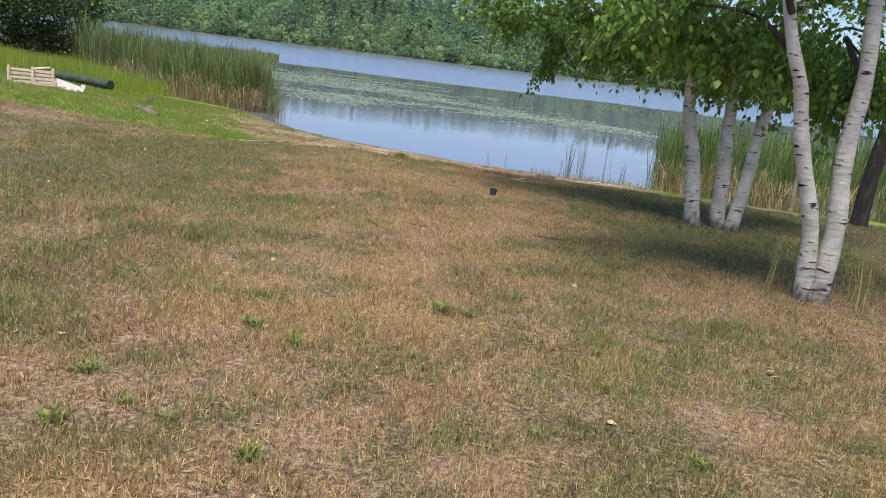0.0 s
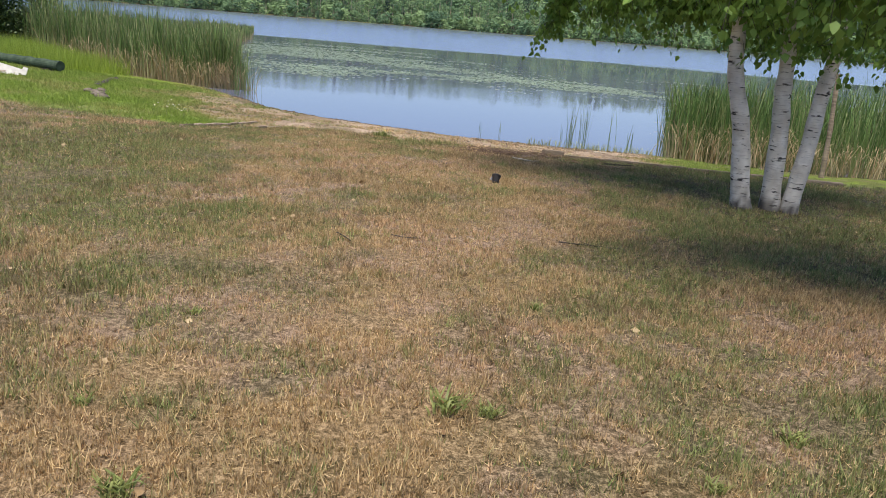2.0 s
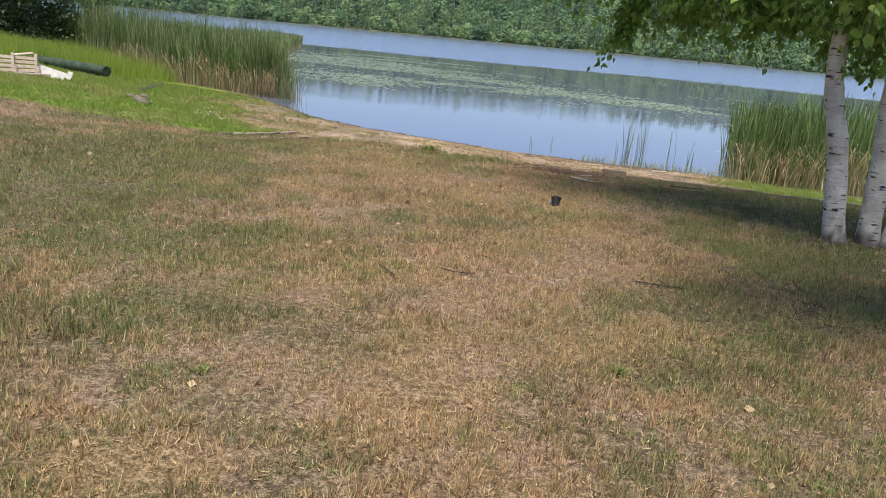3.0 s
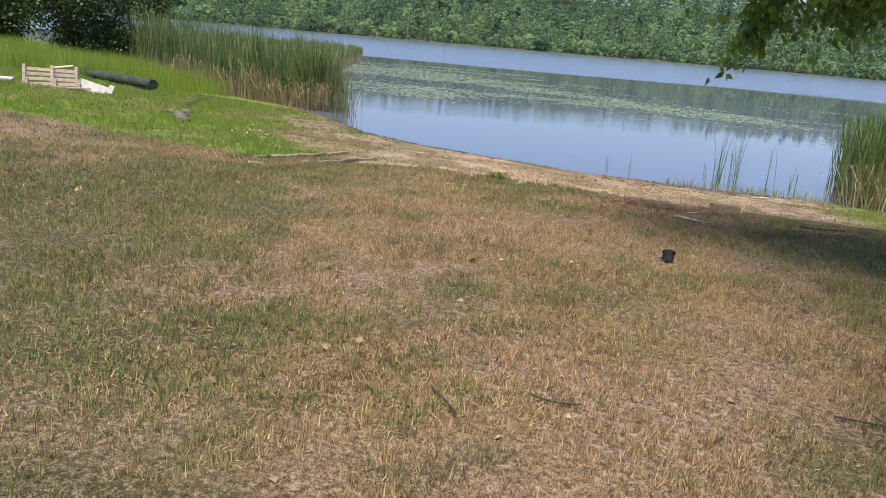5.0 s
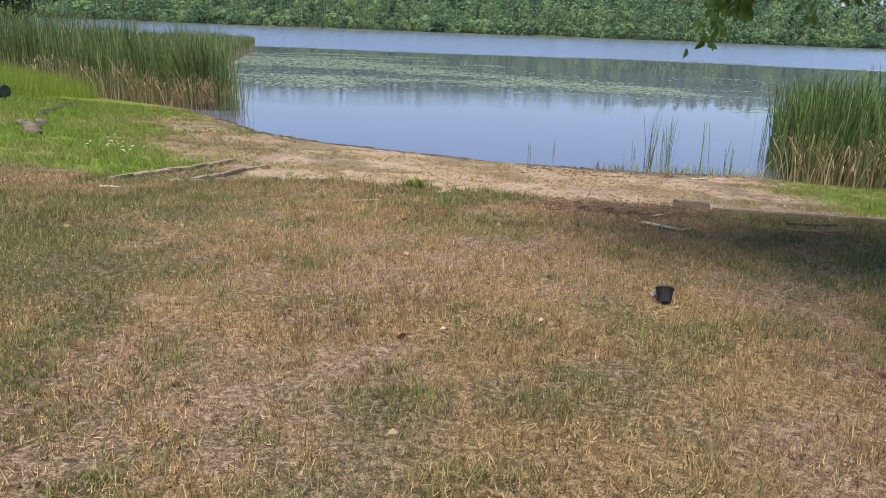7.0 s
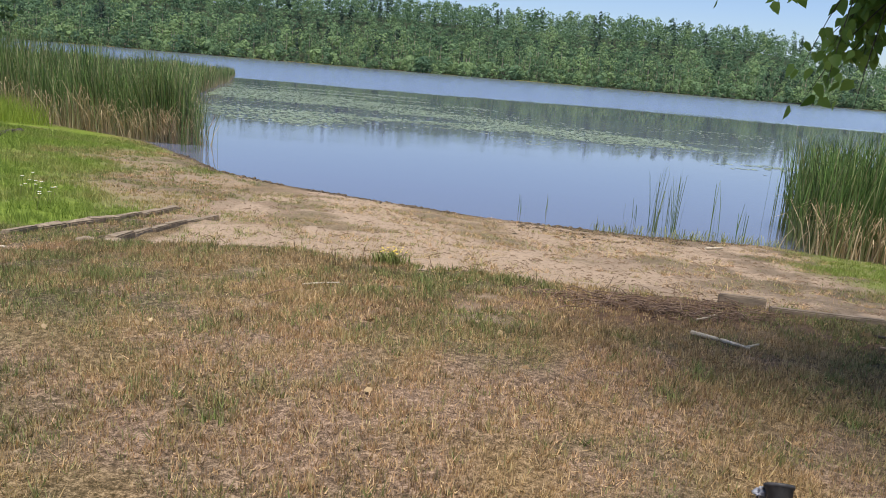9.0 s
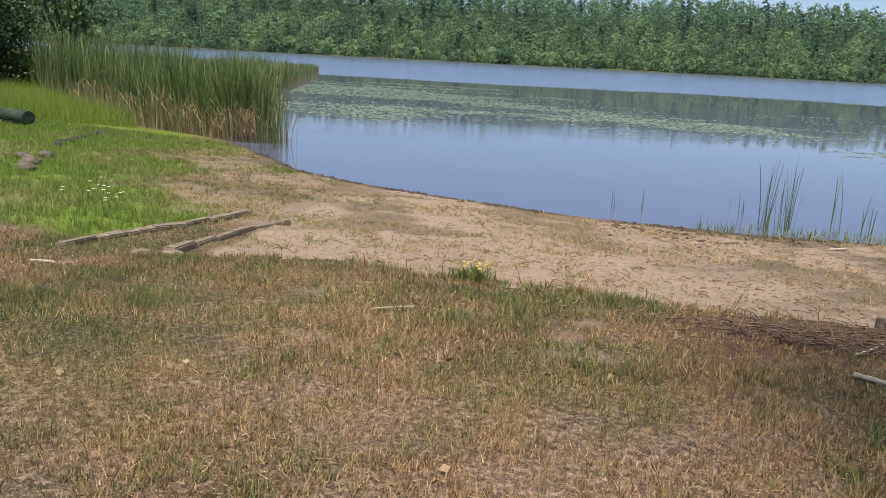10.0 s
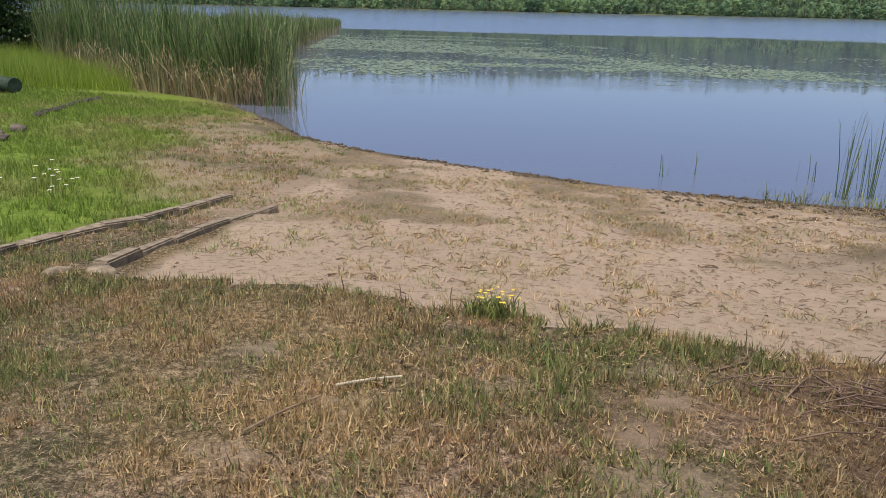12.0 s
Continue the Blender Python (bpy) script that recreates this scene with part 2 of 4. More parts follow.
def ground(x, y):
    x, y = np.asarray(x, float), np.asarray(y, float)
    lip, shore = lip_y(x), shore_y(x)
    yl = np.clip(y, -6, lip)
    lawn = 0.0424 - 0.0107 * np.clip(x, -15, 15) - 0.0402 * yl + 0.00082 * yl ** 2
    lawn = lawn + 0.11 * smooth01((x - 1.5) / 1.3) * smooth01((9.8 - yl) / 4)
    lawn = lawn - 0.03 * smooth01((yl - 12) / 1.3) - 0.22 * smooth01((yl - 12.3) / 2.2) * smooth01((-x - 1.2) / 2.8) * smooth01((x + 14) / 7)
    fr = np.clip((y - lip) / (shore - lip), 0, 1)
    step = 0.07 * smooth01((x + 3.0) * 3) * (y > lip)
    z = lawn - step + (W - lawn + step) * fr ** np.interp(x, [-12, -9.5, -7.5, -4], [1.3, 1.25, 0.9, 0.78])
    z = np.where(y > shore, W - np.minimum(0.07 * (y - shore), 2.5), z)
    f = far_y(x)
    far = W - 2.5 + 2.8 * smooth01((y - f + 12) / 14) + 26 * smooth01((y - f - 5) / 165) * smooth01((258 - x) / 72) * smooth01((x + 420) / 260)
    return np.where(y > f - 12, far, z)


def gz(x, y):
    return float(ground(x, y))


def on_ground(x, y, dz=0.0, rz=0.0):
    return pose(x, y, gz(x, y) + dz, 0, 0, rz)


def dryness(x, y):
    n = fbm(x, y, 0.8, 3, 4) * 0.5 + fbm(x, y, 3.4, 9, 4) * 0.5
    d = 0.75 + (n - 0.5) * 3.5
    d -= 0.62 * smooth01((-x - 0.7 + 0.25 * np.sin(y * 0.9)) / 2.2) * smooth01((14 - y) / 3)
    # greener turf towards the birches, its darker tone adding to their shade
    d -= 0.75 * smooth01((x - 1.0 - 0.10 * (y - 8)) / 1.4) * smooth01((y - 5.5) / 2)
    d -= 0.26 * smooth01((y - 11.3) / 1.8)
    d -= 0.25 * smooth01((4.5 - y) / 2.5)
    return np.clip(d, 0, 1)


def straw_hue(x, y):
    """0: pinkish bleached straw, 1: golden straw."""
    return smooth01((0.6 * fbm(x, y, 0.9, 140, 4) + 0.4 * fbm(x, y, 3.0, 150, 3) - 0.42) * 5)


def lushness(x, y):
    edge = np.interp(x, [-40, -12, -7.4, -6.4, -5, -3.9, -3.5, -3.3], [17, 16.4, 15.7, 15.8, 15.4, 14.6, 15.6, 17.3])
    e = (y - edge) / 0.9 + (fbm(x, y, 0.8, 21) - 0.5) * 1.6
    left = smooth01(e) * (x < np.interp(y, [14, 15, 15.6, 16.1, 16.7, 17.6], [-3.95, -3.8, -3.76, -3.63, -3.45, -3.3]))
    bare = smooth01((x + 5.9 + 0.30 * (y - 18) + (fbm(x, y, 0.7, 33, 4) - 0.5) * 4.5) / 3.0) * smooth01((y - 17.0) / 0.9)
    right = smooth01((x - 4.35 - (fbm(x, y, 0.9, 5) - 0.5) + 0.25 * (17.4 - y)) / 0.8) * smooth01((y - 14.2) / 1.2) * (x > 3)
    return np.clip((left * (1 - bare) + right) * np.clip(0.35 + 1.15 * fbm(x, y, 1.1, 91, 4), 0.3, 1), 0, 1)


def sandiness(x, y):
    s = ((y > lip_y(x) + 0.02) & (x > -2.75)).astype(float)
    s = np.maximum(s, 0.62 * smooth01((x + 7.4) / 2.2) * smooth01((y - 16.3) / 0.8))
    grassy = smooth01((fbm(x, y, 1.1, 40, 4) - 0.56 + 0.045 * np.clip(-x - 1, 0, 5)) * 6) * smooth01((y - lip_y(x) - 1.2) / 1.5)
    return np.maximum(np.clip(s * (1 - 0.7 * grassy) * (1 - lushness(x, y)), 0, 1), bare_spots(x, y))


def bare_spots(x, y):
    """Small worn spots of pale sandy soil in the lawn by the beach."""
    v = np.zeros_like(np.asarray(x, float))
    for cx, cy, r in ((0.19, 13.38, 0.11), (0.11, 13.11, 0.11), (0.0, 12.83, 0.09), (0.03, 12.55, 0.15), (-1.46, 13.3, 0.10), (-1.05, 12.86, 0.09), (-1.31, 12.5, 0.08), (-1.9, 10.2, 0.07)):
        v = np.maximum(v, smooth01(1.6 - np.hypot((x - cx) / r, (y - cy) / (r * 0.8)) + 0.8 * (fbm(x, y, 9, 30) - 0.5)))
    return v * 0.55


def wetness(x, y):
    damp = 0.6 * smooth01((x - 0.6) / 3) * smooth01((fbm(x, y, 2.2, 23, 4) - 0.36) * 4) * (y > lip_y(x) + 0.4)
    return np.maximum(damp, smooth01((y - shore_y(x) + 0.45 + 0.5 * (vnoise(x, y, 1.5, 2) - 0.5)) / 0.5))


def litter(x, y):
    d = np.hypot((x - 1.35) / 1.15, (y - 13.05) / 0.42)
    e = np.hypot((x - 2.85) / 0.55, (y - 12.6) / 0.28)
    n = (fbm(x, y, 3.0, 80) - 0.5) * 1.4
    return np.maximum(smooth01(1.5 - d + n), smooth01(1.4 - e + n)) * (y < lip_y(x))


def build_ground():
    out = np.concatenate([np.arange(16, 40, 2), np.arange(40, 100, 10), np.arange(100, 641, 20), [900, 1500, 2500]])
    xs = np.concatenate([-out[::-1], np.arange(-14, 14.01, 0.1), out])
    ys = np.concatenate([[-2500, -900, -300, -100, -40, -15, -5], np.arange(-2, 28, 0.1), np.arange(28, 60, 2), np.arange(60, 270, 10),
                         np.arange(270, 320, 4), np.arange(320, 620, 12), [800, 1200, 2500]])
    X, Y = np.meshgrid(xs, ys)
    Z = ground(X, Y)
    near = (np.abs(X) < 14.5) & (Y < 28) & (Y > -3)
    beach = (Y > lip_y(X) + 0.3) & (Y < shore_y(X) - 0.3) & (X > -7)
    Z = Z + beach * (vnoise(X, Y, 3.3, 61) - 0.5) * 0.05
    Z = Z + near * ((fbm(X, Y, 1.2, 50, 4) - 0.5) * 0.045 + (vnoise(X, Y, 5.0, 60) - 0.5) * 0.02) * np.where(Y > shore_y(X) - 0.5, 0.2, 1)
    nx, ny = len(xs), len(ys)
    i = (np.arange(ny - 1)[:, None] * nx + np.arange(nx - 1)[None]).ravel()
    quads = np.stack([i, i + 1, i + nx + 1, i + nx], 1)
    x, y = X.ravel(), Y.ravel()
    far = y > 200
    me = mesh_np("ground", np.stack([x, y, Z.ravel()], 1), quads, GROUND,
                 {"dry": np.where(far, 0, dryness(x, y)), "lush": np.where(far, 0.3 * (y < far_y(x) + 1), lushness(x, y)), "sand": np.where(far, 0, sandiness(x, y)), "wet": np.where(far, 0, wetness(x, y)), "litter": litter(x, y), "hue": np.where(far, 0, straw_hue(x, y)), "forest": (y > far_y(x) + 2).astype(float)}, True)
    tagged(part("ground", me, GROUND), "dry patchy lawn sloping to a sandy lake beach", "ground", kind="structure")


build_ground()


def build_water():
    v = [(-2500, 10, W), (2500, 10, W), (2500, 330, W), (-2500, 330, W)]
    tagged(part("water", mesh_np("water", v, [(0, 1, 2, 3)], WATER), WATER), "calm blue lake reflecting sky and woods", "lake", kind="structure")


build_water()


# ---- plants ----
def blades(p, height, width, lean, segs=1, droop=0.0):
    """Upright blades at points p: one triangle each, or two-joint strips."""
    k = len(p)
    a, b = rng.uniform(0, 2 * np.pi, k), rng.uniform(0, 2 * np.pi, k)
    side = np.stack([np.cos(a), np.sin(a), np.zeros(k)], 1) * (np.asarray(width) * 0.5)[:, None]
    tilt = np.stack([np.cos(b), np.sin(b), np.zeros(k)], 1) * (np.asarray(lean) * height)[:, None]
    up = np.stack([np.zeros(k), np.zeros(k), height], 1)
    if segs == 1:
        v = np.stack([p - side, p + side, p + up + tilt], 1)
        t = np.arange(k)[:, None, None] * 3 + np.array([[[0, 1, 2]]])
        return v.reshape(-1, 3), t.reshape(-1, 3), 3
    mid = p + up * 0.5 + tilt * 0.3
    hi = p + up * 0.88 + tilt * 0.8
    tip = p + up * (1 - np.asarray(droop))[:, None] + tilt * (1 + 1.5 * np.asarray(droop))[:, None]
    v = np.stack([p - side, p + side, mid - side * 0.85, mid + side * 0.85, hi - side * 0.5, hi + side * 0.5, tip], 1)
    t = np.arange(k)[:, None, None] * 7 + np.array([[[0, 1, 3], [0, 3, 2], [2, 3, 5], [2, 5, 4], [4, 5, 6]]])
    return v.reshape(-1, 3), t.reshape(-1, 3), 7


def build_lawn():
    ps = []
    per = 7
    for (x0, x1, y0, y1, dens) in ((-2.6, 2.6, 1.5, 6, 1550), (-3.2, 3.2, 6, 11, 1350), (-3.4, 3.4, 11, 14.6, 1550), (-5.5, -3.2, 6, 15.2, 750), (3.2, 5.5, 6, 13.5, 800), (-3.2, -2.6, 1.5, 6, 900), (2.6, 3.2, 1.5, 6, 900), (-7, -3.2, 1.5, 6, 330), (3.2, 6.5, 2.5, 6, 450),
                                   (-12, -5, 6, 15, 260), (5, 9, 6, 13, 260), (-16, -3, 15, 27, 270), (4.2, 7.5, 13, 19, 520), (-2.8, 6, 13.5, 21, 150)):
        k = int((x1 - x0) * (y1 - y0) * dens)
        x, y = rng.uniform(x0, x1, k), rng.uniform(y0, y1, k)
        sand = sandiness(x, y)
        clump = 0.5 * fbm(x, y, 3.5, 70, 3) + 0.5 * vnoise(x, y, 11, 71)
        keep = (rng.uniform(0, 1, k) > sand * (0.96 - 0.25 * smooth01((-x - 0.5) / 3) * smooth01((y - 17) / 1.5))) & (rng.uniform(0, 1, k) < np.clip(3.4 * (clump - 0.22), 0.14, 1)) & (y < shore_y(x) - 0.35) & (rng.uniform(0, 1, k) > litter(x, y) * 0.8)
        keep &= ~((y > lip_y(x) - 0.02) & (y < lip_y(x) + 0.3) & (x > -2.7) & (x < 6))
        ps.append(np.stack([x[keep], y[keep]], 1))
    q = np.concatenate(ps)
    k = len(q)
    # each tuft has its own colour, height and share of dark brown
    x, y = q[:, 0], q[:, 1]
    lush = lushness(x, y)
    dry = np.clip(dryness(x, y) + rng.normal(0, 0.36, k), 0, 1)
    hue = np.clip(straw_hue(x, y) + rng.normal(0, 0.25, k), 0, 1)
    tuft_brown = np.clip(rng.normal(0.05, 0.34, k) + 1.3 * (fbm(x, y, 2.2, 160, 4) - 0.52), 0, 0.85) * (1 - lush)
    tuft = np.clip(fbm(x, y, 3.2, 77, 2) * 2 - 0.6, 0, 1)
    tall = rng.uniform(0.022, 0.056, k) * (1 + 0.7 * (1 - dry) * tuft) + lush * rng.uniform(0.0, 0.075, k) * (0.4 + 1.2 * fbm(x, y, 1.6, 180, 3))
    x, y, lush, dry, hue, tuft_brown, tall = [np.repeat(a, per) for a in (x, y, lush, dry, hue, tuft_brown, tall)]
    n = len(x)
    far = 1 + 0.10 * np.clip(np.maximum(y - 10.5, np.abs(x) - 2.5), 0, 14)
    x, y = x + rng.normal(0, 0.011, n) * far, y + rng.normal(0, 0.011, n) * far
    dry = np.clip(dry + rng.normal(0, 0.12, n), 0, 1)
    h = tall * rng.uniform(0.55, 1.1, n)
    beach = (y > lip_y(x)) & (x > -3)
    h = np.where(beach, h * 0.7, h)
    w = rng.uniform(0.0035, 0.0068, n) * far
    w = np.where(beach, w * 0.6, w)
    p = np.stack([x, y, ground(x, y) - 0.004], 1)
    lying = (rng.uniform(0, 1, n) < 0.16) & (lush < 0.3)     # straw lying flat between the standing blades
    h, dry = np.where(lying, rng.uniform(0.006, 0.014, n), h), np.where(lying, rng.uniform(0.6, 1, n), dry)
    p[:, 2] += lying * 0.008
    v, t, c = blades(p, h, w, np.where(lying, rng.uniform(1.5, 4.5, n), rng.uniform(0.05, 0.85, n) ** 1.3))
    me = mesh_np("lawn_grass", v, t, BLADE, {"dry": np.repeat(dry, c), "lush": np.repeat(lush, c), "hue": np.repeat(hue, c), "tuft_brown": np.repeat(tuft_brown, c)})
    tagged(part("lawn_grass", me, BLADE), "short sun-scorched lawn grass, tan with green patches", "grass", kind="stuff")


build_lawn()


def cattail_bed(name, x, y, hgt, label, brown=0.12, dead=0.25, per=1, sheath=0.9):
    k = len(x)
    z = np.maximum(ground(x, y), W - 0.05) - 0.02
    low = rng.uniform(0, 1, k) < dead
    dry = np.where(low, rng.uniform(0.75, 1.0, k), np.clip(rng.normal(brown, 0.15, k), 0, 1))
    clump = 0.62 + 0.72 * fbm(x, y, 0.9, 17, 3)
    h = np.where(low, rng.uniform(0.15, 0.55, k), rng.uniform(0.5, 1.08, k) ** 0.8) * hgt * clump
    v, t, c = blades(np.stack([x, y, z], 1), h, rng.uniform(0.012, 0.022, k) * per, rng.uniform(0.02, 0.27, k) + low * rng.uniform(0, 0.5, k), 2, rng.uniform(0, 0.16, k) + low * rng.uniform(0, 0.3, k))
    # live leaves rise green from old brown sheaths
    foot = np.maximum(dry, rng.uniform(0.35, 0.95, k) * sheath)
    along = np.stack([foot, foot, dry, dry, dry, dry, np.clip(dry * 1.5, 0, 1)], 1).ravel()
    me = mesh_np(name, v, t, CATTAIL, {"dry": along})
    return tagged(part(name, me, CATTAIL), label, "reeds", kind="stuff")


def build_left_cattails():
    k = 15500
    y = 27.3 + 10.5 * rng.uniform(0, 1, k) ** 1.25
    right = np.interp(y, [27, 28, 33.7, 37.6], [-5.75, -6.15, -7.75, -8.9])
    left = np.interp(y, [27, 28.2, 28.8, 31, 33, 37.6], [-6.3, -8.0, -9.4, -11.5, -14.5, -19])
    x = right + (left - right) * rng.uniform(0, 1, k) + np.abs(rng.normal(0, 0.3, k)) * (rng.uniform(0, 1, k) < 0.25)
    front = y - np.interp(x, [-12, -9.4, -6.6, -5.6], [31, 28.8, 28.0, 27.0])
    cattail_bed("cattail_bed", x, y, np.interp(x, [-15, -10, -6.2], [2.45, 2.15, 1.85]), "dense green cattails over dead tan stems at the waterline", 0.1, np.where(front < 1.6, 0.42, 0.08), 1.15)
    k = 15000
    y = 37.6 + 48 * rng.uniform(0, 1, k) ** 1.5
    right = np.interp(y, [37.6, 49, 68.6, 86], [-8.6, -11.4, -14.2, -17.6])
    left = np.interp(y, [37.6, 60, 86], [-19, -30, -22])
    x = right + (left - right) * rng.uniform(0, 1, k) ** 1.4
    cattail_bed("cattail_bed", x, y, np.interp(y, [38, 60, 86], [1.75, 1.5, 0.7]), "far green cattail bed reaching out into the lake", 0.15, 0.06, 2.0)


def build_right_cattails():
    k = 12000
    u = rng.uniform(0, 1, k) ** 1.2
    dy = rng.uniform(0, 1, k) ** 1.3
    x = 5.9 + 11 * u
    y = np.interp(x, [5.5, 7, 9, 16], [19.5, 18.9, 18.4, 18.2]) + dy * np.interp(x, [5.5, 8, 16], [1.6, 6, 9])
    x = x + 0.26 * (y - 19.2).clip(0, 9) + rng.normal(0, 0.18, k)
    cattail_bed("cattail_bed", x, y, 1.85, "tall green cattails over bent dead stalks", 0.02, np.where(dy < 0.16, 0.55, 0.04), 1.1, 0.4)


build_left_cattails()
build_right_cattails()


def tube(points, radii, sides=10):
    """A tapered tube through points."""
    pts = [Vector(p) for p in points]
    v, f = [], []
    for i, p in enumerate(pts):
        d = (pts[min(i + 1, len(pts) - 1)] - pts[max(i - 1, 0)]).normalized()
        a = d.orthogonal().normalized() if abs(d.z) < 0.9 else Vector((1, 0, 0)) - d * d.x
        a.normalize()
        b = d.cross(a)
        for k in range(sides):
            w = 2 * math.pi * k / sides
            v.append(p + (a * math.cos(w) + b * math.sin(w)) * radii[i])
        if i:
            o = i * sides
            f += [(o - sides + k, o - sides + (k + 1) % sides, o + (k + 1) % sides, o + k) for k in range(sides)]
    return np.array([tuple(q) for q in v]), f


def merge(chunks):
    vs, fs, o = [], [], 0
    for v, f in chunks:
        vs.append(np.asarray(v, float))
        fs.append(np.asarray(f, int) + o)
        o += len(v)
    return np.concatenate(vs), np.concatenate(fs)


def bez(pts, k):
    """Smooth points through a short list of joints."""
    pts = np.array(pts, float)
    u = np.linspace(0, len(pts) - 1, k)
    i = np.clip(u.astype(int), 0, len(pts) - 2)
    f = (u - i)[:, None]
    p0, p1, p2, p3 = pts[np.maximum(i - 1, 0)], pts[i], pts[i + 1], pts[np.minimum(i + 2, len(pts) - 1)]
    return 0.5 * (2 * p1 + (p2 - p0) * f + (2 * p0 - 5 * p1 + 4 * p2 - p3) * f ** 2 + (3 * p1 - p0 - 3 * p2 + p3) * f ** 3)


def leaf_cards(p, size, droop=0.6):
    """Pointed leaves of two folded triangles each at points p."""
    k = len(p)
    a = rng.uniform(0, 2 * np.pi, k)
    d = np.stack([np.cos(a), np.sin(a), -droop * 2 * rng.uniform(0.1, 1, k) if droop > 0 else rng.uniform(-1.2, 1.2, k)], 1)
    d /= np.linalg.norm(d, axis=1)[:, None]
    r = rng.normal(0, 1, (k, 3))
    s = np.cross(d, r)
    s /= np.linalg.norm(s, axis=1)[:, None]
    nrm = np.cross(d, s)
    size = np.asarray(size)[:, None]
    v = np.stack([p, p + d * size * 0.4 + s * size * 0.38 + nrm * size * 0.08, p + d * size, p + d * size * 0.4 - s * size * 0.38 + nrm * size * 0.08], 1)
    t = np.arange(k)[:, None, None] * 4 + np.array([[[0, 1, 2], [0, 2, 3]]])
    return v.reshape(-1, 3), t.reshape(-1, 3)


def leaf_blades(p, size):
    """Ovate pointed leaves of four triangles, hanging from points p."""
    k = len(p)
    a = rng.uniform(0, 2 * np.pi, k)
    d = np.stack([0.5 * np.cos(a), 0.5 * np.sin(a), -rng.uniform(0.3, 1.2, k)], 1)
    d /= np.linalg.norm(d, axis=1)[:, None]
    s = np.cross(d, rng.normal(0, 1, (k, 3)))
    s /= np.linalg.norm(s, axis=1)[:, None]
    nrm = np.cross(d, s)
    z = np.asarray(size)[:, None]
    v = np.stack([p, p + z * (0.22 * d + 0.33 * s + 0.06 * nrm), p + z * (0.6 * d + 0.24 * s + 0.05 * nrm), p + z * d, p + z * (0.6 * d - 0.24 * s + 0.05 * nrm), p + z * (0.22 * d - 0.33 * s + 0.06 * nrm)], 1)
    t = np.arange(k)[:, None, None] * 6 + np.array([[[0, 1, 2], [0, 2, 3], [0, 3, 4], [0, 4, 5]]])
    return v.reshape(-1, 3), t.reshape(-1, 3)


def birch(name, stems, limbs, sprays, label, leaf=0.08, bark=None):
    """stems: (joints, foot radius, top radius); limbs: joints; sprays: (centre, radii, twigs) of drooping leafy twigs."""
    base = Vector(stems[0][0][0])
    tree = thing(name, Matrix.Translation(base), label, "tree")
    shift = np.array(base)
    for joints, r0, r1 in stems:
        c = bez(joints, 64) - shift
        u = np.linspace(0, 1, 64)
        c[:, 0] += 0.012 * np.sin(u * 23 + joints[0][0])
        c[:, 1] += 0.012 * np.cos(u * 19 + joints[0][1])
        rad = (r0 + (r1 - r0) * u) * (1 + 0.35 * np.exp(-u * 30)) * (1 + 0.04 * np.sin(u * 60))
        v, f = tube(c, rad, 14)
        foot = np.clip(1.5 - (v[:, 2] - c[0, 2]) / 0.2 + 0.8 * (rng.uniform(0, 1, len(v)) - 0.5), 0, 1)
        part("trunk", mesh_np("trunk", v, f, bark or BARK, {"rough_bark": foot}, True), BARK, tree)
    for joints in limbs:
        v, f = tube(bez(joints, 10) - shift, np.linspace(0.03, 0.006, 10), 6)
        part("limb", mesh_np("limb", v, f, DARK_BARK, smooth=True), DARK_BARK, tree)
    twigs, lp, low = [], [], []
    for centre, radii, count in sprays:
        for _ in range(count):
            d = rng.normal(0, 1, 3)
            d *= rng.uniform(0.2, 1) ** 0.5 / np.linalg.norm(d)
            s = np.array(centre) + d * np.array(radii)
            out = rng.uniform(0, 2 * np.pi)
            ln = rng.uniform(0.25, 0.6)
            e = s + np.array([math.cos(out) * ln * 0.6, math.sin(out) * ln * 0.6, -ln * rng.uniform(0.3, 1.0)])
            m = (s + e) / 2 + np.array([0, 0, 0.1 * ln])
            c = bez([s, m, e], 6)
            v, f = tube(c - shift, np.linspace(0.004, 0.0015, 6), 3)
            twigs.append((v, f))
            q = rng.uniform(0, 5, 16)
            i = np.minimum(q.astype(int), 4)
            (low if centre[2] < 2.2 else lp).append(c[i] + (c[i + 1] - c[i]) * (q - i)[:, None] + rng.normal(0, 0.035, (16, 3)) - shift)
    if twigs:
        v, f = merge(twigs)
        part("twig_growth", mesh_np("twig_growth", v, f, DARK_BARK), DARK_BARK, tree)
        lp = np.concatenate(lp)
        v, t = leaf_cards(lp, rng.uniform(0.65, 1.15, len(lp)) * leaf)
        if low:
            q = np.concatenate(low)
            v2, t2 = leaf_blades(q, rng.uniform(0.65, 1.15, len(q)) * leaf)
            v, t = np.concatenate([v, v2]), np.concatenate([t, t2 + len(v)])
        part("crown", mesh_np("crown", v, t, BIRCH_LEAF), BIRCH_LEAF, tree, "hanging green birch leaves")
    return tree


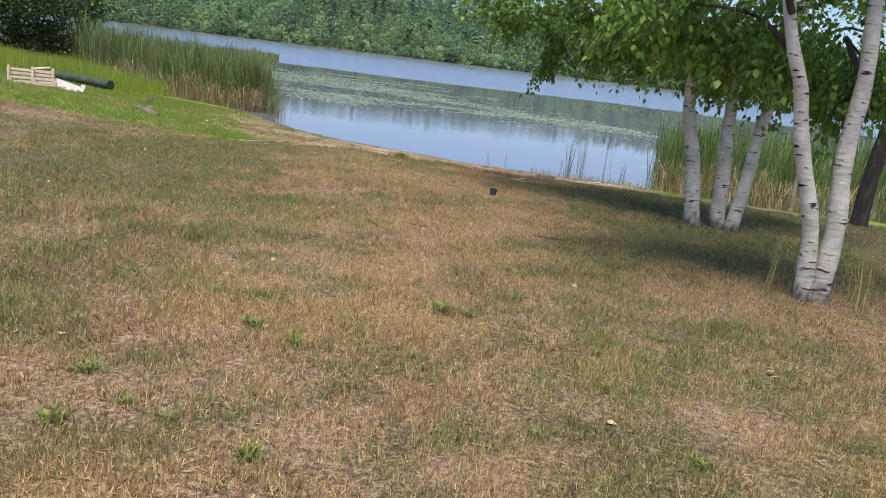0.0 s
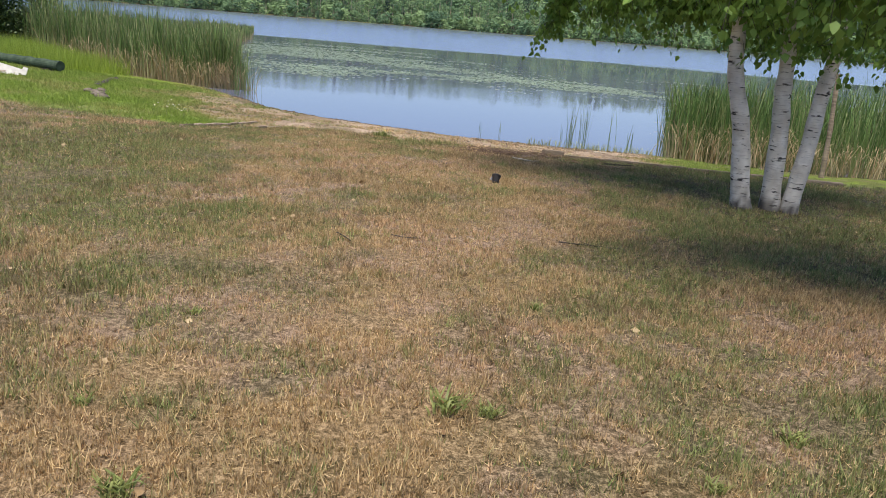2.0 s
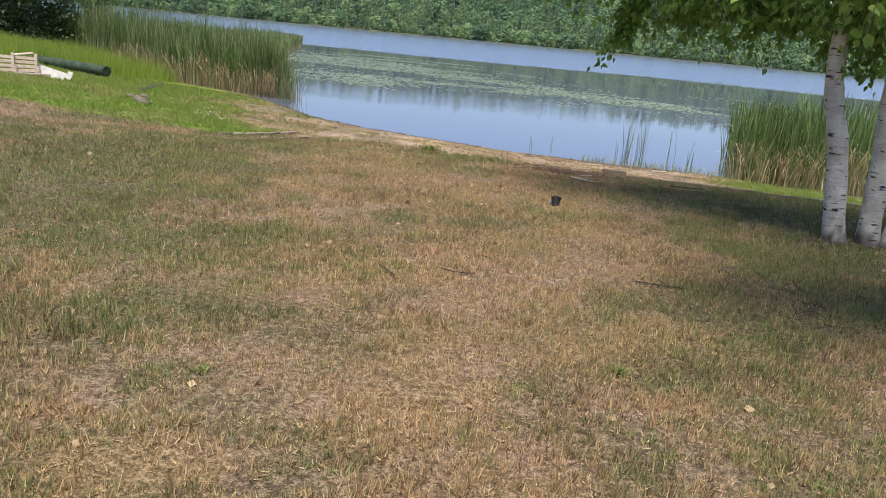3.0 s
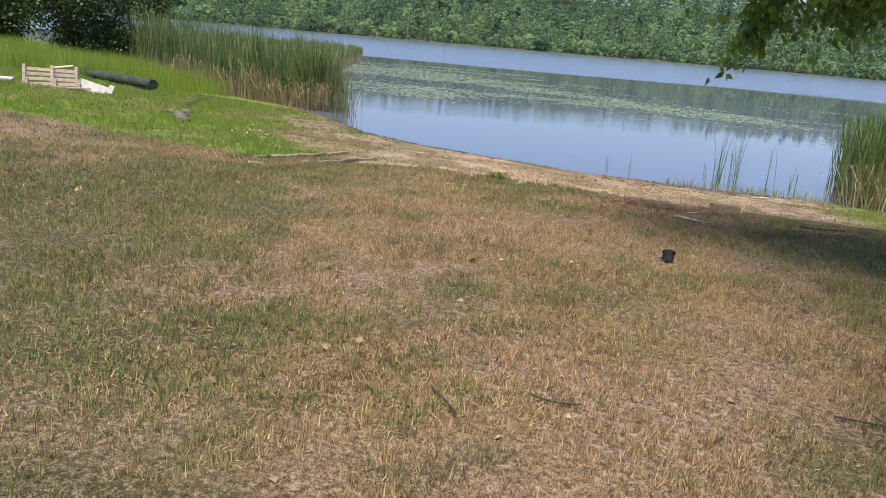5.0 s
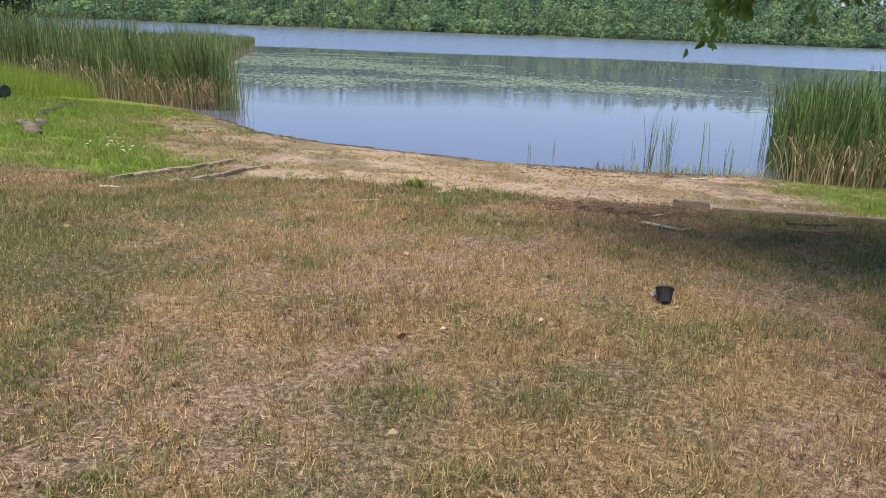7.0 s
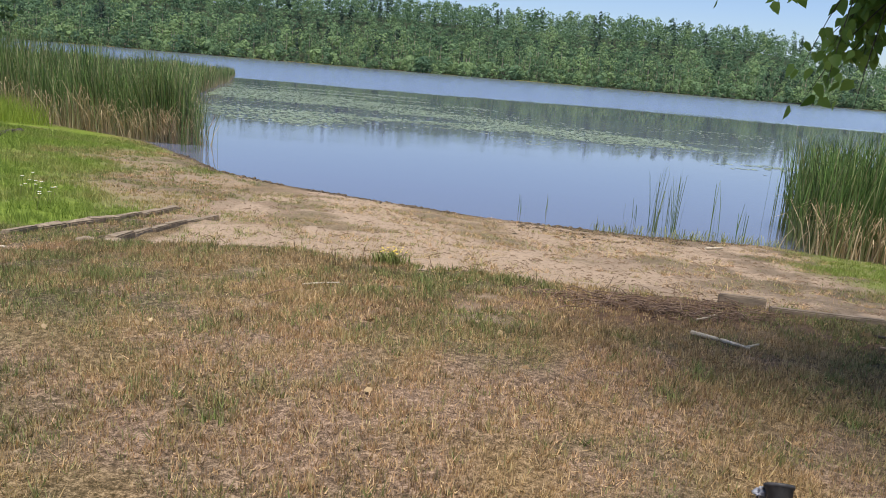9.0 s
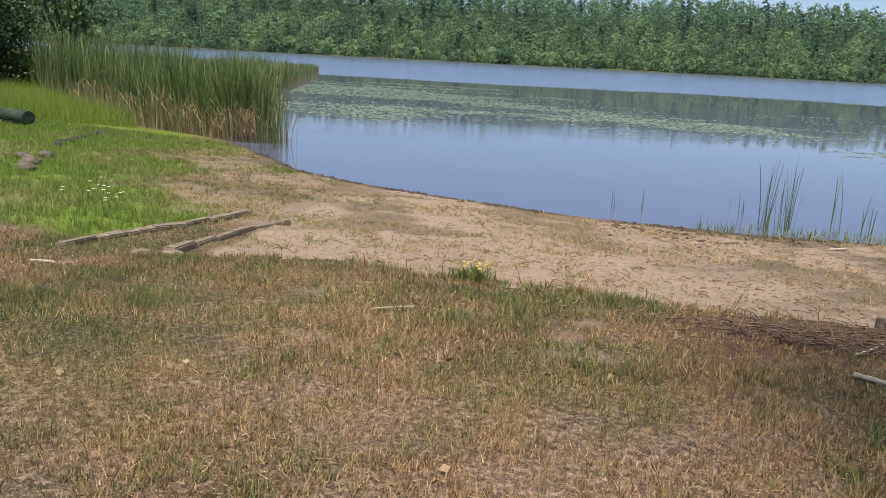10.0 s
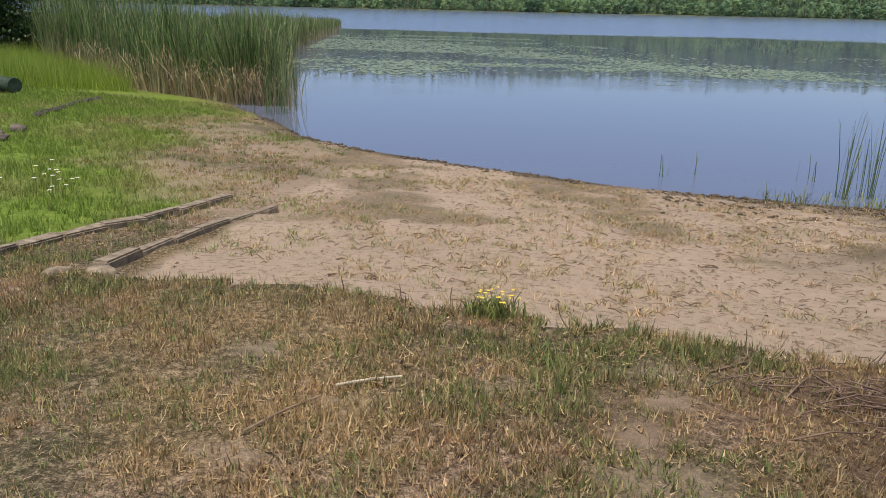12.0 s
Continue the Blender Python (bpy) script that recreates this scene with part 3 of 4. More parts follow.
def build_birches():
    z = gz(3.64, 10.2)
    birch("birch_clump", [
        ([(3.64, 10.20, z - 0.1), (3.44, 10.2, 0.56), (3.26, 10.2, 1.28), (3.20, 10.2, 2.0), (3.0, 10.3, 3.4), (2.9, 10.0, 7.6)], 0.105, 0.04),
        ([(3.97, 10.23, z - 0.1), (3.88, 10.23, 0.6), (3.83, 10.23, 1.2), (3.75, 10.23, 2.0), (3.7, 10.3, 3.4), (3.6, 10.2, 7.9)], 0.105, 0.04),
        ([(4.13, 10.15, z - 0.1), (4.20, 10.15, 0.5), (4.27, 10.15, 1.3), (4.40, 10.15, 2.1), (4.6, 10.3, 3.4), (5.0, 10.4, 5.5)], 0.095, 0.035)],
        [[(3.2, 10.2, 1.9), (2.7, 10.6, 2.4), (2.0, 11.3, 2.5), (1.5, 11.6, 2.1), (1.5, 11.6, 1.7)],
         [(3.15, 10.2, 2.3), (2.2, 10.9, 2.8), (1.2, 11.3, 2.6), (0.7, 11.6, 1.9)],
         # overhead limb, never in view, added to carry the leaf spray at (1.9, 7.5)
         [(2.93, 10.15, 5.2), (2.4, 8.9, 6.6), (1.9, 7.2, 7.5)],
         [(3.3, 10.2, 1.7), (2.9, 9.8, 2.1), (2.3, 9.7, 2.0)],
         [(3.8, 10.2, 1.9), (3.7, 9.6, 2.3), (3.4, 9.2, 2.1)],
         [(4.35, 10.2, 1.9), (4.9, 9.9, 2.4), (5.5, 9.8, 2.2)]],
        [((1.6, 11.6, 1.78), (0.12, 0.2, 0.3), 36), ((1.0, 11.6, 2.14), (0.35, 0.3, 0.15), 24), ((2.25, 11.6, 1.95), (0.2, 0.3, 0.28), 34),
         ((1.3, 11.2, 2.45), (1.0, 0.6, 0.45), 150), ((2.4, 10.9, 2.1), (0.8, 0.8, 0.5), 170), ((3.2, 10.4, 2.0), (0.9, 0.9, 0.4), 190),
         # both 7 m sprays hang out of view, added to shade the lawn
         ((4.2, 10.3, 1.9), (1.0, 1.0, 0.45), 190), ((5.3, 10.3, 2.0), (0.9, 1.0, 0.5), 130), ((3.2, 10.4, 3.2), (2.2, 1.7, 0.9), 400), ((3.6, 10.0, 4.9), (2.4, 2.3, 1.0), 250), ((3.3, 9.4, 7.0), (2.7, 3.0, 1.3), 400), ((1.9, 7.5, 7.4), (2.2, 2.3, 1.1), 150)],
        "three-stemmed white birch with hanging green leaves on the lawn")
    z = gz(3.2, 6.02)
    birch("birch_pair", [
        ([(3.18, 6.02, z - 0.1), (3.06, 6.02, 0.52), (2.80, 6.02, 1.39), (2.60, 6.02, 1.96), (2.3, 6.1, 3.2), (2.1, 6.1, 5.0)], 0.072, 0.03),
        ([(3.30, 6.02, z - 0.1), (3.26, 6.02, 0.54), (3.22, 6.02, 1.35), (3.18, 6.02, 2.19), (3.1, 6.1, 3.4), (3.3, 6.0, 6.8)], 0.085, 0.035)],
        [[(2.7, 6.02, 1.75), (2.4, 6.4, 2.1), (1.8, 6.9, 2.15)], [(3.2, 6.02, 1.7), (3.2, 6.4, 2.0), (3.5, 6.7, 1.9)], [(2.55, 6.0, 2.1), (2.2, 5.9, 2.6), (1.7, 6.2, 2.7)]],
        # the 6.2 m spray is an unseen addition that throws shade on the turf
        [((1.85, 7.0, 2.1), (0.55, 0.45, 0.28), 105), ((2.7, 6.7, 1.95), (0.55, 0.5, 0.3), 95), ((3.5, 6.7, 1.7), (0.45, 0.5, 0.3), 80), ((2.9, 6.5, 3.0), (1.2, 1.1, 0.6), 260), ((3.3, 6.3, 4.4), (1.7, 1.6, 0.8), 240), ((2.9, 4.9, 6.2), (2.4, 2.3, 1.1), 380)],
        "two-stemmed white birch with a dark rough foot")
    z = gz(7.1, 12.4)
    birch("shade_tree", [([(7.1, 12.4, z - 0.15), (7.15, 12.4, 0.8), (7.3, 12.4, 2.2), (7.5, 12.6, 4.5), (7.4, 12.4, 8)], 0.14, 0.05)],
          [[(7.3, 12.4, 2.6), (6.6, 12.0, 3.2), (6.0, 11.8, 3.0)], [(7.4, 12.5, 3.2), (8.0, 12.0, 3.8), (8.6, 11.8, 3.6)]],
          # topmost spray lies outside the view, added to broaden the shade
          [((7.2, 12.3, 3.3), (1.6, 1.4, 0.7), 220), ((7.5, 12.5, 5.2), (2.2, 2.0, 1.4), 260), ((6.6, 10.6, 7.6), (2.8, 2.8, 1.4), 380)], "tall shade tree with a dark bare trunk", bark=DARK_BARK)


build_birches()


def far_tree(height, foot, radius, lumps, per, size, conical=False, low=0.0):
    """A far tree: a tapered trunk and a crown of lumps, each a cap of leaves facing out and up."""
    v, f = tube([(0, 0, -0.5), (0, 0, height * 0.5), (0.1, 0, height * 0.9)], [0.15, 0.11, 0.03], 4)
    f = np.array([(a, b, c) for a, b, c, d in f] + [(a, c, d) for a, b, c, d in f])
    u = low + (1 - low) * (np.arange(lumps) + rng.uniform(0, 1, lumps)) / lumps
    prof = (1 - u) * 0.95 + 0.05 if conical else np.sin(np.pi * np.clip(0.12 + 0.83 * u, 0, 1)) ** 0.7
    a = rng.uniform(0, 2 * np.pi, lumps)
    r = radius * prof * rng.uniform(0.45, 0.85, lumps)
    cen = np.stack([np.cos(a) * r, np.sin(a) * r, foot + (height - foot) * u], 1)
    d = rng.normal(0, 1, (lumps, per, 3))
    d[..., 2] = np.abs(d[..., 2]) * 0.9 - 0.25
    d /= np.linalg.norm(d, axis=2)[..., None]
    spread = radius * (0.58 if not conical else 0.42) * rng.uniform(0.7, 1.2, lumps)[:, None, None]
    p = (cen[:, None] + d * spread * np.array([1, 1, 0.75])).reshape(-1, 3)
    nrm = d.reshape(-1, 3) + np.array([0, 0, 0.35]) + rng.normal(0, 0.2, (lumps * per, 3))
    nrm /= np.linalg.norm(nrm, axis=1)[:, None]
    s = np.cross(nrm, rng.normal(0, 1, nrm.shape))
    s /= np.linalg.norm(s, axis=1)[:, None]
    w = np.cross(nrm, s)
    k = (rng.uniform(0.6, 1.25, len(p)) * size)[:, None]
    lv = np.stack([p - s * k * 0.6, p - w * k * 0.35, p + s * k * 0.6, p + w * k * 0.4], 1).reshape(-1, 3)
    lt = (np.arange(len(p))[:, None, None] * 4 + np.array([[[0, 1, 2], [0, 2, 3]]])).reshape(-1, 3)
    return (v, f), (lv, lt)


def build_far_woods():
    shrubs = [far_tree(5.0, 0.3, 2.1, 12, 14, 0.75) for _ in range(4)]
    leafy = [far_tree(rng.uniform(11, 13.5), rng.uniform(1.5, 3.5), rng.uniform(2.3, 3.0), 17, 12, 0.8) for _ in range(7)]
    # behind the first rows the crowns alone stand clear of the trees in front
    tops = [far_tree(rng.uniform(11, 14), 2.5, rng.uniform(2.4, 3.1), 14, 12, 0.8, False, 0.2) for _ in range(7)]
    crest = [far_tree(rng.uniform(10, 13), 0.0, rng.uniform(2.2, 2.8), 17, 11, 0.9) for _ in range(7)]
    firs = [far_tree(rng.uniform(10, 13), 0.8, 1.7, 26, 8, 0.75, True) for _ in range(3)]
    stems, crowns, tone, fir = [], [], [], []
    for row, back in enumerate((0.5, 4, 9, 17, 28, 42, 58, 76, 95, 115, 137, 158, 172, 188)):
        x = -265.0
        while x < 265:
            x += rng.uniform(1.7, 3.8) + row * 0.15
            y = float(far_y(x)) + back + rng.uniform(-3, 3)
            is_fir = row > 1 and rng.uniform() < 0.10
            sv, cv = (firs if is_fir else shrubs if row < 2 else leafy if row < 5 else tops if row < 10 else crest)[int(rng.integers(0, 3 if is_fir else 4 if row < 2 else 7))]
            sz = rng.uniform(0.35, 1.15) if row < 2 else rng.uniform(0.55, 0.85) if row == 2 else rng.uniform(0.66, 1.12)
            wx = sz * rng.uniform(0.9, 1.35)
            a = rng.uniform(0, 6.28)
            m = np.array([[math.cos(a) * wx, -math.sin(a) * wx, 0], [math.sin(a) * wx, math.cos(a) * wx, 0], [0, 0, sz]])
            o = np.array([x, y, gz(x, y) - 0.2])
            if 1 < row < 6:
                stems.append((sv[0] @ m.T + o, sv[1]))
            crowns.append((cv[0] @ m.T + o, cv[1]))
            tone.append(np.full(len(cv[0]), np.clip(rng.normal(0.66 if row < 4 else 0.42, 0.3), 0, 1)))
            fir.append(np.full(len(cv[0]), float(is_fir)))
    v, f = merge(stems)
    part_stems = mesh_np("trunk_growth", v, f, PALE_STICK)
    v, f = merge(crowns)
    me = mesh_np("far_woods", v, f, WOODS_LEAF, {"tone": np.concatenate(tone), "fir": np.concatenate(fir)})
    woods = tagged(part("far_woods", me, WOODS_LEAF), "mixed green woods on the hill across the lake", "woods", kind="stuff")
    part("trunk_growth", part_stems, PALE_STICK, woods)


build_far_woods()


def build_lily_pads():
    k = 80000
    x, y = rng.uniform(-17, 21, k), 30 + 42 * rng.uniform(0, 1, k) ** 1.2
    bank = np.interp(y, [34, 49, 69, 86], [-8, -11, -14, -17])
    far_edge = np.interp(x, [-14, 0, 8, 12], [68, 66, 49, 38])
    inside = smooth01((y - 35.6 - 9 * (fbm(x, y, 0.25, 8) - 0.5)) / 3) * smooth01((far_edge - y) / 4 + 0.5)
    for cx, cy, rx, ry in ((16.2, 49.5, 3.2, 2.4), (11.2, 32.4, 1.6, 1.4), (10.0, 36, 1.5, 0.7), (13.6, 42.5, 2.6, 0.9), (17, 34.5, 2, 1)):
        inside = np.maximum(inside, smooth01(1.6 - np.hypot((x - cx) / rx, (y - cy) / ry)))
    drift = fbm(x * 0.4, y, 0.30, 90, 5)
    keep = (rng.uniform(0, 1, k) < inside * (0.06 + 0.94 * smooth01((drift - 0.42) * 7))) & (x > bank)
    x, y = x[keep], y[keep]
    k = len(x)
    r = rng.uniform(0.05, 0.105, k)
    a = np.linspace(0.35, 2 * np.pi - 0.1, 7)[None] + rng.uniform(0, 6.28, k)[:, None]
    rim = np.stack([x[:, None] + np.cos(a) * r[:, None], y[:, None] + np.sin(a) * r[:, None], W + 0.006 + 0.005 * rng.uniform(0, 1, (k, 7))], 2)
    cen = np.stack([x, y, np.full(k, W + 0.008)], 1)[:, None]
    v = np.concatenate([cen, rim], 1).reshape(-1, 3)
    t = (np.arange(k)[:, None, None] * 8 + np.array([[[0, j, j + 1] for j in range(1, 7)]])).reshape(-1, 3)
    tagged(part("lily_pads", mesh_np("lily_pads", v, t, PAD), PAD), "floating green lily pads in loose drifts", "water plants", kind="stuff")


build_lily_pads()


# ---- left bank ----
def box_bm(sx, sy, sz, bevel=0.008, jitter=0.0, seed=1):
    bm = bmesh.new()
    bmesh.ops.create_cube(bm, size=1)
    r = random.Random(seed)
    for v in bm.verts:
        v.co = Vector((v.co.x * sx, v.co.y * sy, v.co.z * sz)) + Vector([r.uniform(-jitter, jitter) for _ in range(3)])
    if bevel:
        bmesh.ops.bevel(bm, geom=bm.edges[:], offset=bevel, segments=2, affect="EDGES")
    return bm


def place(ob, m):
    ob.matrix_local = m
    return ob


def rock_bm(sx, sy, sz, seed, rough=0.18):
    bm = bmesh.new()
    bmesh.ops.create_icosphere(bm, subdivisions=3, radius=1)
    for v in bm.verts:
        k = 1 + rough * (noise.noise(v.co * 1.6 + Vector((seed * 3.1, seed, 0))) * 1.5 + 0.5 * noise.noise(v.co * 4 + Vector((seed, 0, 9))))
        v.co = Vector((v.co.x * sx * k, v.co.y * sy * k, v.co.z * sz * k))
    for fc in bm.faces:
        fc.smooth = True
    return bm


def stick_mesh(joints, r0, r1, mat, sides=7):
    c = bez(joints, 4 * len(joints))
    rad = np.linspace(r0, r1, len(c)) * (1 + 0.12 * np.sin(np.arange(len(c)) * 2.3))
    v, f = tube(c, rad, sides)
    f = [tuple(q) for q in f]
    me = bpy.data.meshes.new("stick")
    me.from_pydata([tuple(q) for q in v], [], f + [tuple(range(sides))[::-1], tuple(range(len(v) - sides, len(v)))])
    me.materials.append(mat)
    return me


def build_bench():
    x, y = -11.08, 21.55
    t = thing("slatted_bench", on_ground(x, y, 0, 24), "tipped-over pale weathered wooden bench section on the grass", "bench")
    t.scale = (0.78, 0.9, 0.78)
    lean = pose(0, 0, 0, -14)
    for k, px in enumerate((-0.72, 0.02, 0.66)):
        place(part("post", box_bm(0.085, 0.06, 0.66, 0.008, 0.004, k), PALE_WOOD, t), lean @ pose(px, -0.05, 0.31))
        place(part("brace", box_bm(0.06, 0.07, 0.24, 0.006, 0.004, k + 9), PALE_WOOD, t), lean @ pose(px + 0.075, -0.05, 0.14))
    for k in range(4):
        place(part("slat", box_bm(1.5, 0.03, 0.098, 0.006, 0.004, k + 4), PALE_WOOD, t), lean @ pose(-0.02, 0, 0.10 + k * 0.135, 0, 0.8 * (k - 1.5)))
    place(part("rail", box_bm(1.75, 0.09, 0.05, 0.006, 0.003, 21), PALE_WOOD, t), pose(0.2, -0.16, 0.035))
    place(part("broken_slat", box_bm(0.55, 0.1, 0.03, 0.005, 0.01, 22), PALE_WOOD, t), pose(0.3, 0.22, 0.60, 18, -9))
    b = thing("white_board", on_ground(-10.3, 21.85, 0, 14) @ Matrix.Scale(0.74, 4), "white painted wooden panel with notched end leaning on a bench", "board")
    bm = bmesh.new()
    prof = [(-0.5, 0), (0.42, 0), (0.42, 0.1), (0.34, 0.15), (0.42, 0.2), (0.42, 0.34), (-0.5, 0.34)]
    vs = [bm.verts.new((px, 0, pz)) for px, pz in prof]
    fc = bm.faces.new(vs)
    ext = bmesh.ops.extrude_face_region(bm, geom=[fc])
    bmesh.ops.translate(bm, verts=[e for e in ext["geom"] if isinstance(e, bmesh.types.BMVert)], vec=(0, 0.04, 0))
    bmesh.ops.recalc_face_normals(bm, faces=bm.faces)
    place(part("panel", bm, WHITE_PAINT, b), pose(0, 0, 0.02, -35, 16))
    place(part("cross_piece", box_bm(0.5, 0.05, 0.09, 0.006, 0.004, 31), WHITE_PAINT, b), pose(0.2, 0.3, 0.06, 0, 6, 20))
    place(part("lower_panel", box_bm(0.16, 0.05, 0.3, 0.006, 0.004, 32), WHITE_PAINT, b), pose(0.56, 0.06, 0.12, -30, 14))
    c = thing("white_plank", on_ground(-11.95, 20.95, 0, 16), "white plank lying on the grass beside a bench", "plank")
    place(part("plank", box_bm(0.6, 0.2, 0.05, 0.006, 0.004, 33), WHITE_PAINT, c), pose(0, 0, 0.08, 8))


def build_log():
    t = thing("log", Matrix.Translation((-10.45, 25.2, gz(-10.45, 25.2))), "thick dark mossy green log lying on the grass", "log")
    v, f = tube(bez([(0, 0, 0.19), (-1.1, 0.6, 0.2), (-2.4, 1.25, 0.21), (-3.9, 2.0, 0.22)], 24), [0.145 + 0.012 * math.sin(k * 1.7) for k in range(24)], 18)
    me = bpy.data.meshes.new("trunk")
    me.from_pydata([tuple(q) for q in v], [], [tuple(q) for q in f] + [tuple(range(18))[::-1], tuple(range(len(v) - 18, len(v)))])
    me.materials.append(LOG_PAINT)
    part("trunk", me, LOG_PAINT, t)
    for k, (px, py) in enumerate(((-0.45, 0.22), (-2.6, 1.35))):
        place(part("chock", box_bm(0.3, 0.42, 0.13, 0.02, 0.02, k), DARK_BARK, t), pose(px, py, 0.02, 0, 0, -28))


build_bench()
build_log()


def shrub(name, x, y, height, radius, leaves, label, size=0.12, mat=None, base=0.3):
    t = thing(name, on_ground(x, y), label, "shrub" if height < 5.5 else "tree")
    lp = []
    for k in range(9):
        a, e = rng.uniform(0, 6.28), rng.uniform(0.35, 0.95)
        tip = (math.cos(a) * radius * e, math.sin(a) * radius * e, height * rng.uniform(0.55, 0.92))
        j = [(0.05 * k - 0.2, 0.04 * (k % 3), -0.1), (tip[0] * 0.35, tip[1] * 0.35, tip[2] * 0.45), tip]
        v, f = tube(bez(j, 9), np.linspace(0.05 + 0.006 * height, 0.01, 9), 6)
        part("stem", mesh_np("stem", v, f, DARK_BARK, smooth=True), DARK_BARK, t)
    for k in range(70):
        d = rng.normal(0, 1, 3)
        d /= np.linalg.norm(d)
        c = d * np.array([radius * 0.78, radius * 0.78, height * 0.5]) * rng.uniform(0.45, 1.05) + np.array([0, 0, height * 0.46 + base - 0.3])
        m = leaves // 70
        lp.append(c + rng.normal(0, 1, (m, 3)) * np.array([0.28, 0.28, 0.24]) * radius / 1.9)
    lp = np.concatenate(lp)
    lp = lp[lp[:, 2] > 0.1]
    v, tr = leaf_cards(lp, rng.uniform(0.6, 1.3, len(lp)) * size)
    part("crown", mesh_np("crown", v, tr, mat or BUSH_LEAF), BUSH_LEAF, t)
    return t


shrub("bush", -18.1, 34.8, 5.2, 2.4, 16800, "dense dark green bush above tall grass")
shrub("bush", -22.0, 34.8, 3.4, 2.2, 9100, "broad green bush with pale gaps between leaves", 0.14)
shrub("bush", -24.5, 35.0, 4.2, 2.4, 7000, "broad green bush with pale gaps between leaves", 0.16)
shrub("young_tree", -19.0, 42.5, 9.5, 2.4, 3500, "slender open tree behind the bushes by the lake", 0.22, YOUNG_LEAF, 2.2)


def build_tall_grass():
    k = 70000
    x, y = rng.uniform(-24, -8.6, k), rng.uniform(24.6, 35, k)
    front = np.interp(x, [-24, -16, -11.2, -8.6], [24.6, 26.2, 27.2, 28.2]) + (vnoise(x, y, 0.6, 12) - 0.5) * 1.6
    keep = (y > front) & (x < np.interp(y, [26, 28.5, 33], [-9.2, -9.6, -14]))
    x, y = x[keep], y[keep]
    k = len(x)
    h = rng.uniform(0.4, 0.9, k) * (0.7 + 0.6 * vnoise(x, y, 0.4, 14))
    v, t, c = blades(np.stack([x, y, ground(x, y) - 0.02], 1), h, rng.uniform(0.008, 0.018, k), rng.uniform(0.05, 0.55, k))
    me = mesh_np("tall_grass", v, t, TALL_BLADE, {"dry": np.repeat(rng.uniform(0, 0.3, k) ** 2, c)})
    tagged(part("tall_grass", me, TALL_BLADE), "tall bright yellow-green meadow grass", "grass", kind="stuff")


build_tall_grass()


def build_terrace_stones():
    r = random.Random(4)
    spots = [(-7.75, 20.55), (-7.5, 20.3), (-7.3, 20.0), (-7.15, 19.6), (-6.95, 19.3), (-7.6, 20.9)]
    for k, (x, y) in enumerate(spots):
        st = part("stone", rock_bm(r.uniform(0.09, 0.17), r.uniform(0.08, 0.13), r.uniform(0.05, 0.08), k), STONE)
        st.matrix_world = on_ground(x, y, 0.04, r.uniform(0, 180))
        tagged(st, "brown fieldstone half sunk in the green bank", "stone", "stones in the bank")
    # row of dark lumps stands for the low soil step of the terrace
    for k in range(9):
        u = k / 8
        x, y = -8.4 - 0.75 * u + r.uniform(-0.05, 0.05), 22.6 + 3.2 * u
        st = part("soil_step_lump", rock_bm(0.2, 0.1, 0.06, k + 20), DARK_BARK)
        st.matrix_world = on_ground(x, y, 0.0, 100)
        tagged(st, "dark low lump standing for a soil step in the grass bank", "stone", "edging stones in the bank")


build_terrace_stones()


# ---- block edging and boards ----
BLOCK = make_plain("tan_concrete_block", (0.13, 0.098, 0.066), (0.36, 0.285, 0.20), 16, 0.9, bumpy=0.5)


def build_edging(line, label, lift, seed):
    pts = bez(line, 60)
    d = np.concatenate([[0], np.cumsum(np.hypot(np.diff(pts[:, 0]), np.diff(pts[:, 1])))])
    t = thing("block_edging", Matrix.Translation((*line[0], gz(*line[0]))), label, "garden edging", "block edgings of the beach")
    r = random.Random(seed)
    meshes = []
    for k in range(4):
        bm = box_bm(0.43, 0.105, 0.15, 0.012, 0.011, seed * 7 + k)
        me = bpy.data.meshes.new("block")
        bm.to_mesh(me)
        bm.free()
        me.materials.append(BLOCK)
        meshes.append(me)
    inv = t.matrix_world.inverted()
    s, k = 0.2, 0
    while s < d[-1]:
        x, y = np.interp(s, d, pts[:, 0]), np.interp(s, d, pts[:, 1])
        x2, y2 = np.interp(s + 0.1, d, pts[:, 0]), np.interp(s + 0.1, d, pts[:, 1])
        b = new("block", meshes[k % 4])
        b.parent = t
        b.matrix_local = inv @ pose(x + r.uniform(-0.012, 0.012), y, gz(x, y) + lift + r.uniform(-0.006, 0.006), r.uniform(-3, 3), r.uniform(-1, 1) + math.degrees(math.atan2(gz(x, y) - gz(x2, y2), 0.1)), math.degrees(math.atan2(y2 - y, x2 - x)) + r.uniform(-4, 4))
        s += 0.436
        k += 1


build_edging([(-3.86, 14.72), (-3.82, 14.95), (-3.76, 15.55), (-3.63, 16.11), (-3.46, 16.72), (-3.3, 17.55)], "low row of tan concrete blocks holding green turf", -0.028, 1)
build_edging([(-3.0, 14.75), (-2.95, 15.38), (-2.87, 16.4), (-2.69, 17.5)], "low row of tan concrete blocks sunk into beach sand", -0.042, 2)


def build_flat_stones():
    r = random.Random(8)
    for k, (x, y, s) in enumerate(((-3.1, 14.5, 0.08), (-2.9, 14.62, 0.10), (-2.78, 14.5, 0.07))):
        st = part("flat_stone", rock_bm(s, s * 0.7, 0.04, k + 40, 0.25), BLOCK)
        st.matrix_world = on_ground(x, y, 0.0, r.uniform(0, 180))
        tagged(st, "pale flat stone at the lawn's edge", "stone", "flat stones at the lawn edge")


build_flat_stones()


